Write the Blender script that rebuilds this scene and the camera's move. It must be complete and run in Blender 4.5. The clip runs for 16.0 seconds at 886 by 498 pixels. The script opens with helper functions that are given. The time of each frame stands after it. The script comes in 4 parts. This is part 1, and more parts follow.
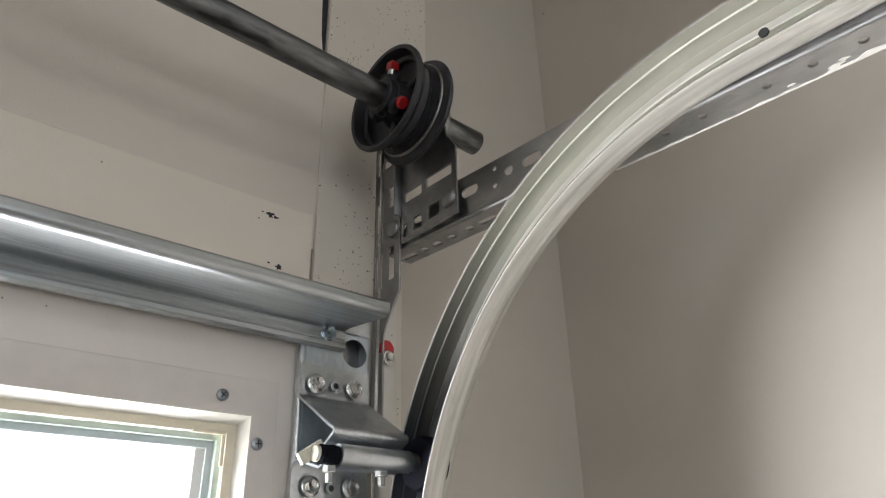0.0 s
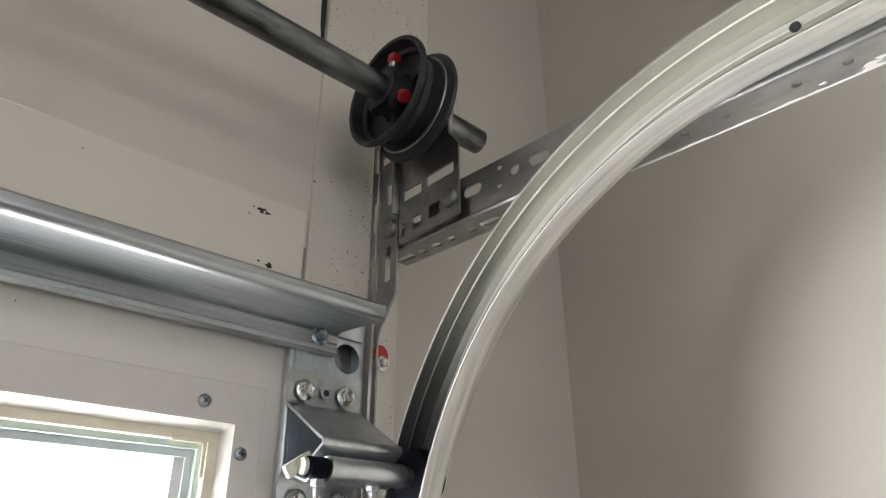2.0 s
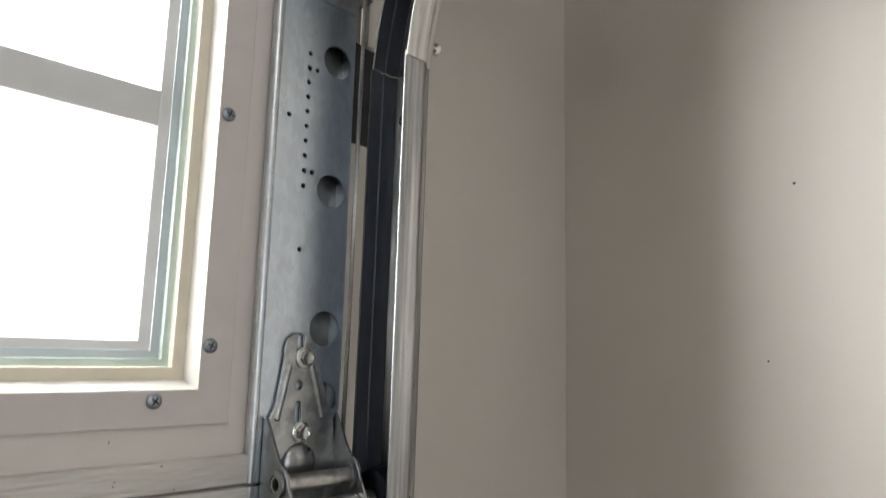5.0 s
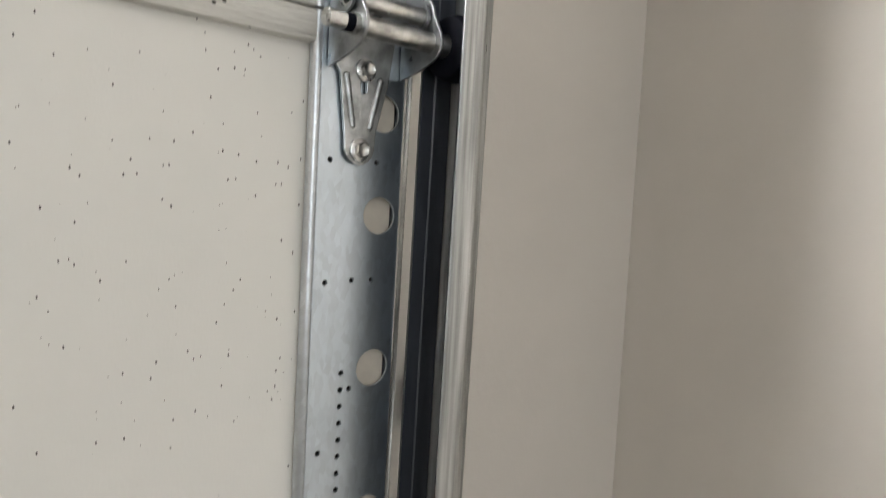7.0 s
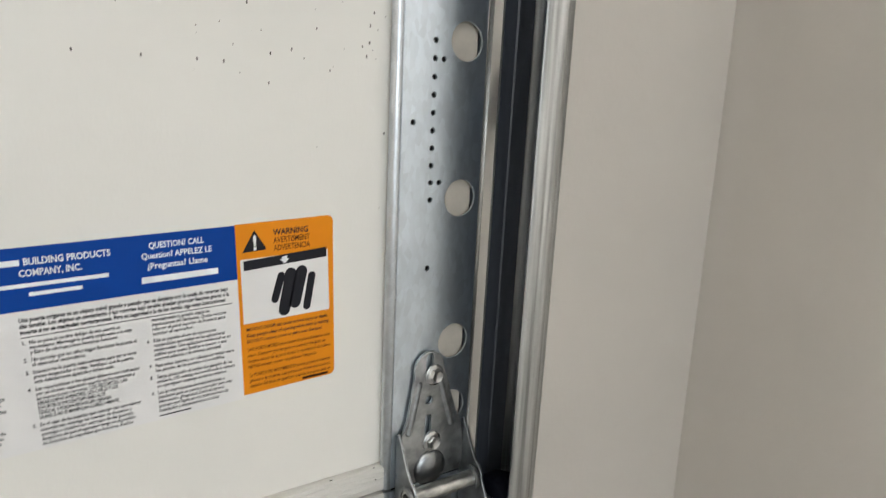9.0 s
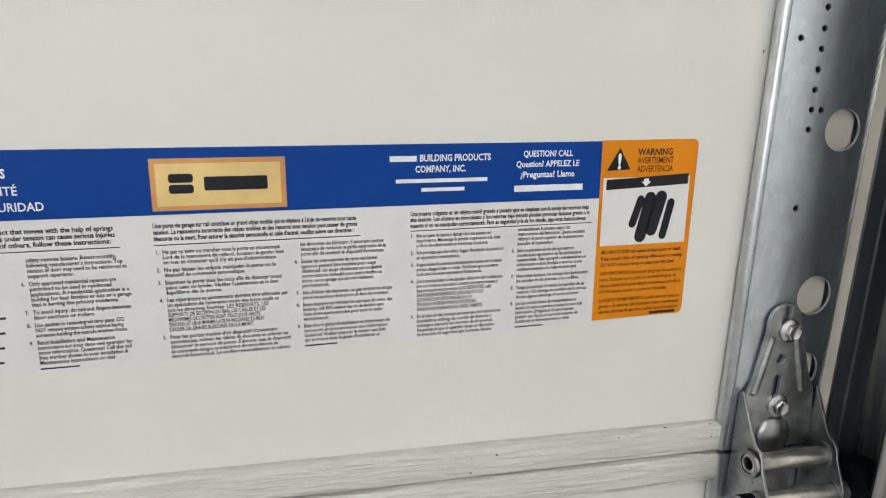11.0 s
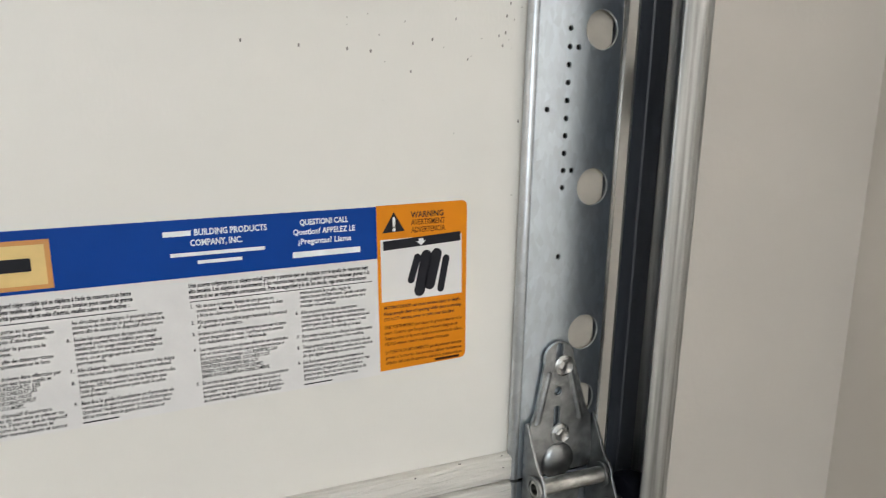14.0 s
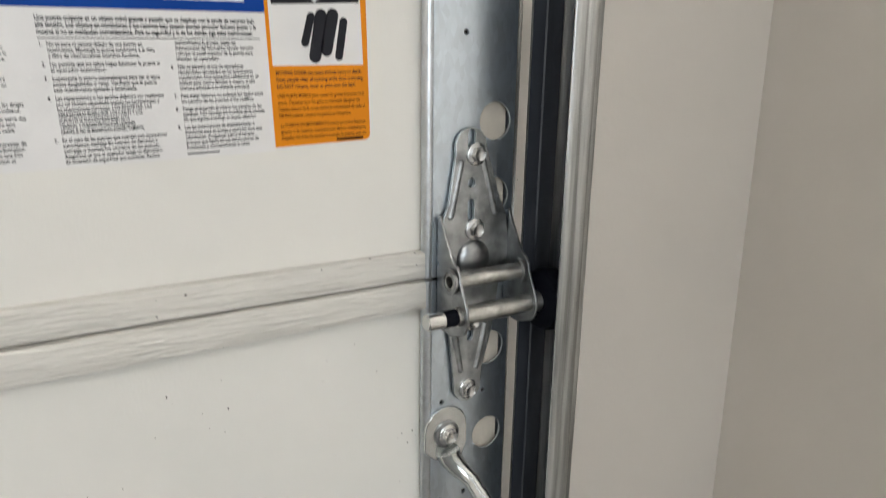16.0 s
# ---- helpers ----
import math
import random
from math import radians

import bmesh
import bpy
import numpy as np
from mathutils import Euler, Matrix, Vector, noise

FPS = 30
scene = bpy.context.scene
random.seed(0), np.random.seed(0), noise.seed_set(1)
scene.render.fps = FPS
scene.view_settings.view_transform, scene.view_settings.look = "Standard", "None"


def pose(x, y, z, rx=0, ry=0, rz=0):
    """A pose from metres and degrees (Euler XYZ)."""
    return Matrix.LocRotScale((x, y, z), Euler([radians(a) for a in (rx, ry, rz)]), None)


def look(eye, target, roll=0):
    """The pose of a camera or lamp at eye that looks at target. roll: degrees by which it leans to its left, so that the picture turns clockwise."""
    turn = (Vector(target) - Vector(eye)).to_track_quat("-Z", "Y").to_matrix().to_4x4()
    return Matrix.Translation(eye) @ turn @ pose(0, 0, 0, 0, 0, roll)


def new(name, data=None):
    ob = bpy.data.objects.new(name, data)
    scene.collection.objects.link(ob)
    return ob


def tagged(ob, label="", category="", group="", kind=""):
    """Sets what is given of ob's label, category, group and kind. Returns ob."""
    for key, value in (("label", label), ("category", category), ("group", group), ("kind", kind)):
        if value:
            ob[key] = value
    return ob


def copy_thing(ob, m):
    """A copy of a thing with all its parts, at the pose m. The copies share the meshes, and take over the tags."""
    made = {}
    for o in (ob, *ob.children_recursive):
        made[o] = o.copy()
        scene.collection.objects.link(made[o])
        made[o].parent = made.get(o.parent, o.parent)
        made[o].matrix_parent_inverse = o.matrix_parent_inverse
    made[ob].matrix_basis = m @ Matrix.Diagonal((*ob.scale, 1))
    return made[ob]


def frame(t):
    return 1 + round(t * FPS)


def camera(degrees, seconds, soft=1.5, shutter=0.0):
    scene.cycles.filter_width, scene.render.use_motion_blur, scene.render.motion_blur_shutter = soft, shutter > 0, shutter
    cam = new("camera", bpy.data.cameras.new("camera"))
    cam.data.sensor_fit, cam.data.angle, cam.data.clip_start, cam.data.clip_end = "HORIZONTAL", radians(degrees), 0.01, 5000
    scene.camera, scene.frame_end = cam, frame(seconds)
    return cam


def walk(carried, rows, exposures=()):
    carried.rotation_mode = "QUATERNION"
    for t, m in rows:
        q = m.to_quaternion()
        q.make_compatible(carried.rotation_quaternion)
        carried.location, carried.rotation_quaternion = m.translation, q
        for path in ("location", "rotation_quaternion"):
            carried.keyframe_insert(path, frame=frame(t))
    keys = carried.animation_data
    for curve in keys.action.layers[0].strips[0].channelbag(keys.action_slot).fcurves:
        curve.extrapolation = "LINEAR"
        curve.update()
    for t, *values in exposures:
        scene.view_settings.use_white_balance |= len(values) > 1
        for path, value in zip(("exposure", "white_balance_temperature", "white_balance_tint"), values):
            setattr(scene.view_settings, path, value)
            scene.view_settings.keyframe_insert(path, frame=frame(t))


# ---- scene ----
WINDOW_W, CEILING_W, REAR_W = 24.0, 11.0, 44.0  # watts
cam = camera(67.0, 16.0, soft=1.15, shutter=0.3)
PATH = [
    (0, (-0.297, -0.476, 1.916), (0.912, 0.866, 2.775), -1.4),
    (0.5, (-0.288, -0.457, 1.93), (0.925, 0.868, 2.81), -1.3),
    (1, (-0.285, -0.457, 1.928), (0.93, 0.855, 2.825), -1.1),
    (1.5, (-0.283, -0.446, 1.928), (0.933, 0.867, 2.821), -0.7),
    (2, (-0.283, -0.45, 1.927), (0.94, 0.871, 2.798), -0.3),
    (2.5, (-0.277, -0.434, 1.903), (0.98, 0.893, 2.714), -0.1),
    (3, (-0.266, -0.418, 1.873), (1.023, 0.926, 2.602), 0.3),
    (3.5, (-0.262, -0.414, 1.837), (1.07, 0.944, 2.457), 0.6),
    (3.7, (-0.262, -0.411, 1.819), (1.091, 0.948, 2.388), 0.7),
    (5.8, (-0.254, -0.398, 1.629), (1.124, 1.047, 1.747), 2.9),
    (6, (-0.248, -0.393, 1.608), (1.11, 1.073, 1.682), 3.2),
    (6.1, (-0.235, -0.4, 1.59), (1.068, 1.114, 1.69), 3.0),
    (6.5, (-0.243, -0.382, 1.545), (1.097, 1.103, 1.544), 3.0),
    (7, (-0.236, -0.368, 1.493), (1.071, 1.141, 1.373), 3.1),
    (7.5, (-0.239, -0.358, 1.43), (1.058, 1.154, 1.258), 2.7),
    (8, (-0.244, -0.358, 1.396), (1.03, 1.161, 1.136), 2.6),
    (8.5, (-0.246, -0.359, 1.373), (0.986, 1.176, 1.017), 2.7),
    (9, (-0.246, -0.36, 1.341), (0.895, 1.229, 0.927), 2.6),
    (9.5, (-0.263, -0.344, 1.317), (0.724, 1.34, 0.881), 2.4),
    (10, (-0.294, -0.328, 1.305), (0.479, 1.46, 0.851), 2.6),
    (10.2, (-0.302, -0.321, 1.299), (0.386, 1.501, 0.844), 2.6),
    (12.3, (-0.308, -0.335, 1.289), (0.163, 1.558, 0.846), 2.5),
    (12.5, (-0.303, -0.336, 1.293), (0.204, 1.548, 0.857), 2.4),
    (13, (-0.289, -0.342, 1.299), (0.311, 1.519, 0.882), 2.1),
    (13.5, (-0.275, -0.352, 1.307), (0.455, 1.471, 0.924), 1.8),
    (14, (-0.259, -0.365, 1.317), (0.586, 1.413, 0.965), 1.5),
    (14.5, (-0.254, -0.374, 1.322), (0.684, 1.363, 1.001), 1.4),
    (15, (-0.256, -0.376, 1.306), (0.743, 1.323, 0.97), 1.2),
    (15.5, (-0.254, -0.374, 1.263), (0.781, 1.293, 0.874), 0.8),
    (16, (-0.246, -0.362, 1.204), (0.797, 1.275, 0.722), 0.7),
]
walk(cam, [(t, look(e, a, r)) for t, e, a, r in PATH], [(0.0, -0.60, 6500, 10), (1.5, -0.58, 6530, 10), (3.0, -0.60, 6500, 10), (3.7, -0.64, 6500, 10), (6.0, -0.74, 6550, 11), (7.0, -0.10, 6550, 10), (8.0, 0.20, 6420, 9), (8.5, 0.26, 6400, 9), (10.0, 0.23, 6330, 8.5), (13.0, 0.20, 6400, 9.5), (16.0, 0.26, 6430, 9.5)])

# ---- sky, sun and lamps ----
world = bpy.data.worlds.new("sky")
scene.world = world
world.use_nodes = True
wn = world.node_tree.nodes
sky = wn.new("ShaderNodeTexSky")
sky.sky_type = "NISHITA"
sky.sun_disc = False
sky.sun_elevation, sky.sun_rotation = radians(38), radians(25)
world.node_tree.links.new(sky.outputs[0], wn["Background"].inputs[0])
wn["Background"].inputs[1].default_value = 0.12

sun_data = bpy.data.lights.new("sun", "SUN")
sun_data.energy, sun_data.angle, sun_data.color = 1.2, radians(12), (1.0, 0.95, 0.88)
sun_lamp = new("sun", sun_data)
sun_lamp.matrix_world = look((1.5, 3.0, 4.0), (-0.5, 0.0, 1.6))


def area(name, place, target, w, h, watts, colour):
    d = bpy.data.lights.new(name, "AREA")
    d.shape, d.size, d.size_y, d.energy, d.color = "RECTANGLE", w, h, watts, colour
    ob = new(name, d)
    ob.matrix_world = look(place, target)
    return ob


WINDOW_X = [-0.042 - 0.60 * i for i in range(4)]  # right edges of the four window frames
for wx in WINDOW_X:
    area("window_daylight", (wx - 0.262, 0.062, 1.85), (wx - 0.262, -2.0, 1.72), 0.50, 0.38, WINDOW_W, (0.97, 0.98, 1.0))
# Soft fill from overhead, an added source that is never in view.
area("ceiling_fill_light", (-0.95, -2.1, 2.90), (-0.9, -1.9, 0.0), 1.2, 0.7, CEILING_W, (0.99, 0.975, 0.95))
# Added fill on the door's face; the opening round it is unseen too.
area("rear_fill_light", (-1.40, -5.03, 1.75), (-1.40, 0.0, 1.75), 2.3, 1.8, REAR_W, (0.93, 0.975, 1.0))


# ---- materials ----
def nodes_of(name):
    m = bpy.data.materials.new(name)
    m.use_nodes = True
    nt = m.node_tree
    return m, nt, nt.nodes["Principled BSDF"]


def tex(nt, kind, scale, **kw):
    n = nt.nodes.new(kind)
    n.inputs["Scale"].default_value = scale
    for k, v in kw.items():
        n.inputs[k].default_value = v
    return n


def coords(nt, stretch=(1, 1, 1)):
    c = nt.nodes.new("ShaderNodeNewGeometry")
    mp = nt.nodes.new("ShaderNodeMapping")
    mp.inputs["Scale"].default_value = stretch
    nt.links.new(c.outputs["Position"], mp.inputs["Vector"])
    return mp.outputs["Vector"]


def bent_coords(nt, stretch=(1, 1, 1)):
    """Coordinates that follow the track's bend: across, out from the bend's centre, and slowly along."""
    c = nt.nodes.new("ShaderNodeNewGeometry")
    xyz = nt.nodes.new("ShaderNodeSeparateXYZ")
    nt.links.new(c.outputs["Position"], xyz.inputs[0])
    dy, dz = mathn(nt, "ADD", xyz.outputs[1], 0.363), mathn(nt, "SUBTRACT", xyz.outputs[2], 1.880)
    out = mathn(nt, "SQRT", mathn(nt, "ADD", mathn(nt, "MULTIPLY", dy, dy), mathn(nt, "MULTIPLY", dz, dz)), 0.0)
    v = nt.nodes.new("ShaderNodeCombineXYZ")
    nt.links.new(xyz.outputs[0], v.inputs[0])
    nt.links.new(out, v.inputs[1])
    nt.links.new(mathn(nt, "MULTIPLY", mathn(nt, "SUBTRACT", dz, dy), 0.035), v.inputs[2])
    return v.outputs[0]


def ramp(nt, src, a, b, ca, cb):
    r = nt.nodes.new("ShaderNodeValToRGB")
    r.color_ramp.elements[0].position, r.color_ramp.elements[1].position = a, b
    r.color_ramp.elements[0].color, r.color_ramp.elements[1].color = (*ca, 1), (*cb, 1)
    nt.links.new(src, r.inputs[0])
    return r.outputs[0]


def mixc(nt, fac, a, b, blend="MIX"):
    m = nt.nodes.new("ShaderNodeMix")
    m.data_type, m.blend_type = "RGBA", blend
    for sock, v in ((m.inputs[0], fac), (m.inputs[6], a), (m.inputs[7], b)):
        if isinstance(v, (int, float)):
            sock.default_value = v
        elif isinstance(v, tuple):
            sock.default_value = (*v, 1)
        else:
            nt.links.new(v, sock)
    return m.outputs[2]


def bump(nt, bsdf, src, strength, dist):
    b = nt.nodes.new("ShaderNodeBump")
    b.inputs["Strength"].default_value, b.inputs["Distance"].default_value = strength, dist
    nt.links.new(src, b.inputs["Height"])
    nt.links.new(b.outputs[0], bsdf.inputs["Normal"])


def mathn(nt, op, a, b):
    m = nt.nodes.new("ShaderNodeMath")
    m.operation = op
    for s, v in zip(m.inputs, (a, b)):
        if isinstance(v, (int, float)):
            s.default_value = v
        else:
            nt.links.new(v, s)
    return m.outputs[0]


def specks(nt, scale, keep, size, stretch=(1, 1, 1), cluster=None, edge=False):
    """1 where a small fleck of dirt lies: rare cells of a fine cell pattern, bunched by a broad noise."""
    v = tex(nt, "ShaderNodeTexVoronoi", scale)
    v.inputs["Randomness"].default_value = 1.0
    vec = coords(nt, stretch)
    wob = tex(nt, "ShaderNodeTexNoise", scale * 2.3)
    nt.links.new(vec, wob.inputs["Vector"])
    nt.links.new(vec, v.inputs["Vector"])
    sep = nt.nodes.new("ShaderNodeSeparateColor")
    nt.links.new(v.outputs["Color"], sep.inputs[0])
    rare = mathn(nt, "GREATER_THAN", sep.outputs[0], 1 - keep)
    rad = mathn(nt, "MULTIPLY", sep.outputs[1], size)
    near = mathn(nt, "LESS_THAN", mathn(nt, "ADD", v.outputs["Distance"], mathn(nt, "MULTIPLY", wob.outputs["Fac"], size * 0.5)), mathn(nt, "ADD", rad, size * 0.45))
    out = mathn(nt, "MULTIPLY", rare, near)
    if edge:  # splashes thin out away from the panel's end
        pos = nt.nodes.new("ShaderNodeSeparateXYZ")
        nt.links.new(coords(nt), pos.inputs[0])
        far = nt.nodes.new("ShaderNodeMapRange")
        for k, v_ in zip((1, 2, 3, 4), (-0.30, -0.03, 0.96, 0.0)):
            far.inputs[k].default_value = v_
        nt.links.new(pos.outputs[0], far.inputs[0])
        low = nt.nodes.new("ShaderNodeMapRange")
        for k, v_ in zip((1, 2, 3, 4), (1.26, 1.40, 1.0, 0.0)):
            low.inputs[k].default_value = v_
        nt.links.new(pos.outputs[2], low.inputs[0])
        out = mathn(nt, "MULTIPLY", out, mathn(nt, "GREATER_THAN", sep.outputs[2], mathn(nt, "ADD", far.outputs[0], low.outputs[0])))
    if cluster:
        c = tex(nt, "ShaderNodeTexNoise", cluster)
        nt.links.new(coords(nt), c.inputs["Vector"])
        out = mathn(nt, "MULTIPLY", out, mathn(nt, "GREATER_THAN", c.outputs["Fac"], 0.5))
    return out


def painted(name, base, rough, dirt=0.0, dirt_size=0.16, dirt_scale=55, fine=0.15, stretch=(1, 1, 1), cluster=4.0, bump_scale=420, tone=0.05, edge=False):
    m, nt, b = nodes_of(name)
    big = tex(nt, "ShaderNodeTexNoise", 3.0, Detail=5.0)
    nt.links.new(coords(nt), big.inputs["Vector"])
    col = ramp(nt, big.outputs["Fac"], 0.3, 0.7, tuple(c * (1 - tone) for c in base), tuple(min(1, c * (1 + tone)) for c in base))
    if dirt:
        s = specks(nt, dirt_scale, dirt, dirt_size, stretch, cluster, edge)
        col = mixc(nt, s, col, (0.07, 0.06, 0.05))
        s2 = specks(nt, dirt_scale * 2.4, dirt * (0.12 if edge else 0.5), dirt_size, stretch, cluster, edge)
        col = mixc(nt, s2, col, (0.22, 0.19, 0.16))
    nt.links.new(col, b.inputs["Base Color"])
    b.inputs["Roughness"].default_value = rough
    g = tex(nt, "ShaderNodeTexNoise", bump_scale, Detail=4.0)
    nt.links.new(coords(nt, stretch), g.inputs["Vector"])
    bump(nt, b, g.outputs["Fac"], fine, 0.001)
    return m


def galvanised(name, base=(0.56, 0.58, 0.60), rough=0.36, spangle=150, streak=(1, 1, 1), dark=0.6, wear=0.5, metal=1.0, mottle=22, bend=False, relief=0.10):
    m, nt, b = nodes_of(name)
    place = bent_coords if bend else coords
    v = tex(nt, "ShaderNodeTexVoronoi", spangle)
    nt.links.new(place(nt, streak), v.inputs["Vector"])
    sep = nt.nodes.new("ShaderNodeSeparateColor")
    nt.links.new(v.outputs["Color"], sep.inputs[0])
    n = tex(nt, "ShaderNodeTexNoise", mottle, Detail=8.0)
    nt.links.new(place(nt, streak), n.inputs["Vector"])
    col = ramp(nt, sep.outputs[0], 0.0, 1.0, tuple(c * 0.92 for c in base), tuple(c * 1.06 for c in base))
    stain = ramp(nt, n.outputs["Fac"], 0.36, 0.62, (dark, dark, dark * 0.98), (1, 1, 1))
    col = mixc(nt, wear, col, stain, "MULTIPLY")
    nt.links.new(col, b.inputs["Base Color"])
    b.inputs["Metallic"].default_value = metal
    r = nt.nodes.new("ShaderNodeMapRange")
    r.inputs[3].default_value, r.inputs[4].default_value = rough * 1.35, rough * 0.8
    nt.links.new(n.outputs["Fac"], r.inputs[0])
    nt.links.new(r.outputs[0], b.inputs["Roughness"])
    f = tex(nt, "ShaderNodeTexNoise", 260, Detail=5.0)
    nt.links.new(place(nt, streak), f.inputs["Vector"])
    bump(nt, b, f.outputs["Fac"], relief, 0.001)
    return m


def plain(name, base, rough=0.5, metal=0.0, grain=500, strength=0.08, tone=0.12, spec=0.5):
    m, nt, b = nodes_of(name)
    n = tex(nt, "ShaderNodeTexNoise", 60, Detail=6.0)
    nt.links.new(coords(nt), n.inputs["Vector"])
    nt.links.new(ramp(nt, n.outputs["Fac"], 0.3, 0.7, tuple(c * (1 - tone) for c in base), tuple(min(1, c * (1 + tone)) for c in base)), b.inputs["Base Color"])
    b.inputs["Roughness"].default_value, b.inputs["Metallic"].default_value, b.inputs["Specular IOR Level"].default_value = rough, metal, spec
    g = tex(nt, "ShaderNodeTexNoise", grain, Detail=3.0)
    nt.links.new(coords(nt), g.inputs["Vector"])
    bump(nt, b, g.outputs["Fac"], strength, 0.001)
    return m


M_WALL = painted("wall_paint", (0.56, 0.52, 0.47), 0.62, dirt=0.035, dirt_size=0.045, dirt_scale=30, fine=0.22, cluster=None, bump_scale=160)
M_CEIL = painted("ceiling_paint", (0.48, 0.47, 0.45), 0.8)
M_BOARD = painted("board_paint", (0.66, 0.615, 0.555), 0.5, dirt=0.45, dirt_size=0.22, dirt_scale=120, fine=0.2, cluster=12.0)
M_STRIP = painted("strip_paint", (0.70, 0.68, 0.64), 0.5, dirt=0.10, dirt_size=0.14, dirt_scale=80, cluster=10.0)
M_HEADUP = painted("header_panel_paint", (0.69, 0.635, 0.58), 0.5, dirt=0.04, dirt_size=0.07, dirt_scale=45, fine=0.2, cluster=None, tone=0.07)
# Unseen rear wall, kept dark to deepen reflections in the metal.
M_DIM = painted("dim_unseen_wall", (0.20, 0.19, 0.18), 0.7)
M_HEADER = painted("header_paint", (0.77, 0.715, 0.64), 0.45, dirt=0.03, dirt_size=0.11, dirt_scale=34, fine=0.15, cluster=None)
M_PANEL = painted("door_skin", (0.725, 0.715, 0.672), 0.42, dirt=0.09, dirt_size=0.13, dirt_scale=185, fine=0.10, cluster=7.0, stretch=(1.3, 1, 0.6), tone=0.025)
M_SPLASHED = painted("splashed_door_skin", (0.725, 0.71, 0.665), 0.42, dirt=0.62, dirt_size=0.14, dirt_scale=185, fine=0.10, cluster=None, stretch=(1.3, 1, 0.6), tone=0.025, edge=True)
# Same paint as the other panels, with the windows' backlight tinted in.
M_TOPSKIN = painted("backlit_door_skin", (0.68, 0.635, 0.60), 0.42, dirt=0.05, dirt_size=0.15, dirt_scale=150, fine=0.10, cluster=7.0, stretch=(1.3, 1, 0.8), tone=0.03)
M_SPACER = plain("glass_spacer", (0.56, 0.62, 0.64), 0.4, tone=0.05)
M_FOAM = plain("door_backing", (0.50, 0.455, 0.39), 0.7)
M_FRAME = plain("window_plastic", (0.64, 0.595, 0.565), 0.42, tone=0.03)
M_BEZEL = plain("window_bezel", (0.68, 0.66, 0.60), 0.35, tone=0.03)
M_CREAM = plain("window_cream", (0.74, 0.68, 0.55), 0.45, tone=0.05)
M_GREEN = plain("glass_edge_green", (0.52, 0.62, 0.575), 0.25, tone=0.08)
# Frame grey lightened to hold the haze of the overbright glass.
M_GREY = plain("hazed_frame_grey", (0.80, 0.79, 0.77), 0.5, tone=0.05)
M_GALV = galvanised("galvanised_steel", (0.60, 0.63, 0.66), 0.30, 170, dark=0.7, wear=0.4)
M_STILE = galvanised("stile_steel", (0.61, 0.68, 0.75), 0.30, 260, (1, 1, 0.5), dark=0.78, wear=0.3, mottle=90, relief=0.025)
M_STRUT = galvanised("strut_steel", (0.56, 0.59, 0.61), 0.28, 420, (0.03, 1, 1), dark=0.62, wear=0.5, mottle=260)
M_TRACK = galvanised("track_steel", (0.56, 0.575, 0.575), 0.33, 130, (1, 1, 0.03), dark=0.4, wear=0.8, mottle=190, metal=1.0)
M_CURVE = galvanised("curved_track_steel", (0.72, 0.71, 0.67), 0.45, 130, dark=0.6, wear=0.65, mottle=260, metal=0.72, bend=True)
M_HINGE = galvanised("hinge_steel", (0.40, 0.41, 0.42), 0.28, 140, dark=0.5, wear=0.7, mottle=70)
M_TUBE = galvanised("rolled_tube_steel", (0.62, 0.62, 0.60), 0.30, 140, (0.6, 1, 1), dark=0.4, wear=0.8, mottle=140)
# Shade inside the bent channel is put into the colour, fading upwards.
M_FADE, fnt, fb = nodes_of("fading_shade_steel")
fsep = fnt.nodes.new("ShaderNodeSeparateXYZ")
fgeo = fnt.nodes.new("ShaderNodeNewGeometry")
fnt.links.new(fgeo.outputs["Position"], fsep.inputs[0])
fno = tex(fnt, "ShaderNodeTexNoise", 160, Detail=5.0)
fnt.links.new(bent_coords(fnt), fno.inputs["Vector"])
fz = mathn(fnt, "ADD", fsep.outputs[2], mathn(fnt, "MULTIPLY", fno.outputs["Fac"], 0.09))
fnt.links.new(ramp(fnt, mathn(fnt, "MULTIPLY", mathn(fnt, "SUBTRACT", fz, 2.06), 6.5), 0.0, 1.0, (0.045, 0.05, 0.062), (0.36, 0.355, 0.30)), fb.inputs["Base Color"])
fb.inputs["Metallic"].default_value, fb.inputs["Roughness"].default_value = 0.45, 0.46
M_ANGLE = galvanised("angle_steel", (0.47, 0.475, 0.48), 0.34, 130, (1, 0.4, 1), dark=0.62, wear=0.5, mottle=45)
# The channel's shade is in this dark colour, along with grease.
M_RACE = galvanised("shaded_greasy_race", (0.085, 0.095, 0.118), 0.42, 120, (1, 1, 0.15), dark=0.5, wear=0.6, metal=0.6)
M_PLATE = galvanised("bracket_steel", (0.36, 0.36, 0.37), 0.40, 120, dark=0.6, wear=0.5)
M_SHAFT = galvanised("shaft_steel", (0.33, 0.34, 0.35), 0.33, 90, (0.22, 1, 1), dark=0.22, wear=1.0, mottle=70)
M_BOLT = galvanised("bolt_zinc", (0.70, 0.70, 0.69), 0.25, 300, dark=0.6, wear=0.4)
M_BOLTB = galvanised("bolt_blue_zinc", (0.42, 0.50, 0.57), 0.25, 300, dark=0.6, wear=0.4)
M_CHROME = galvanised("handle_zinc", (0.64, 0.66, 0.66), 0.16, 200, dark=0.75, wear=0.3)
M_DRUM = plain("drum_casting", (0.035, 0.036, 0.042), 0.42, 0.3, 300, 0.15, 0.3)
M_BLACK = plain("black_nylon", (0.004, 0.0045, 0.008), 0.6, spec=0.06)
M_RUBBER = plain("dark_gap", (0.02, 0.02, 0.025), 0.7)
M_SEAL = plain("grey_seal", (0.30, 0.28, 0.25), 0.7)
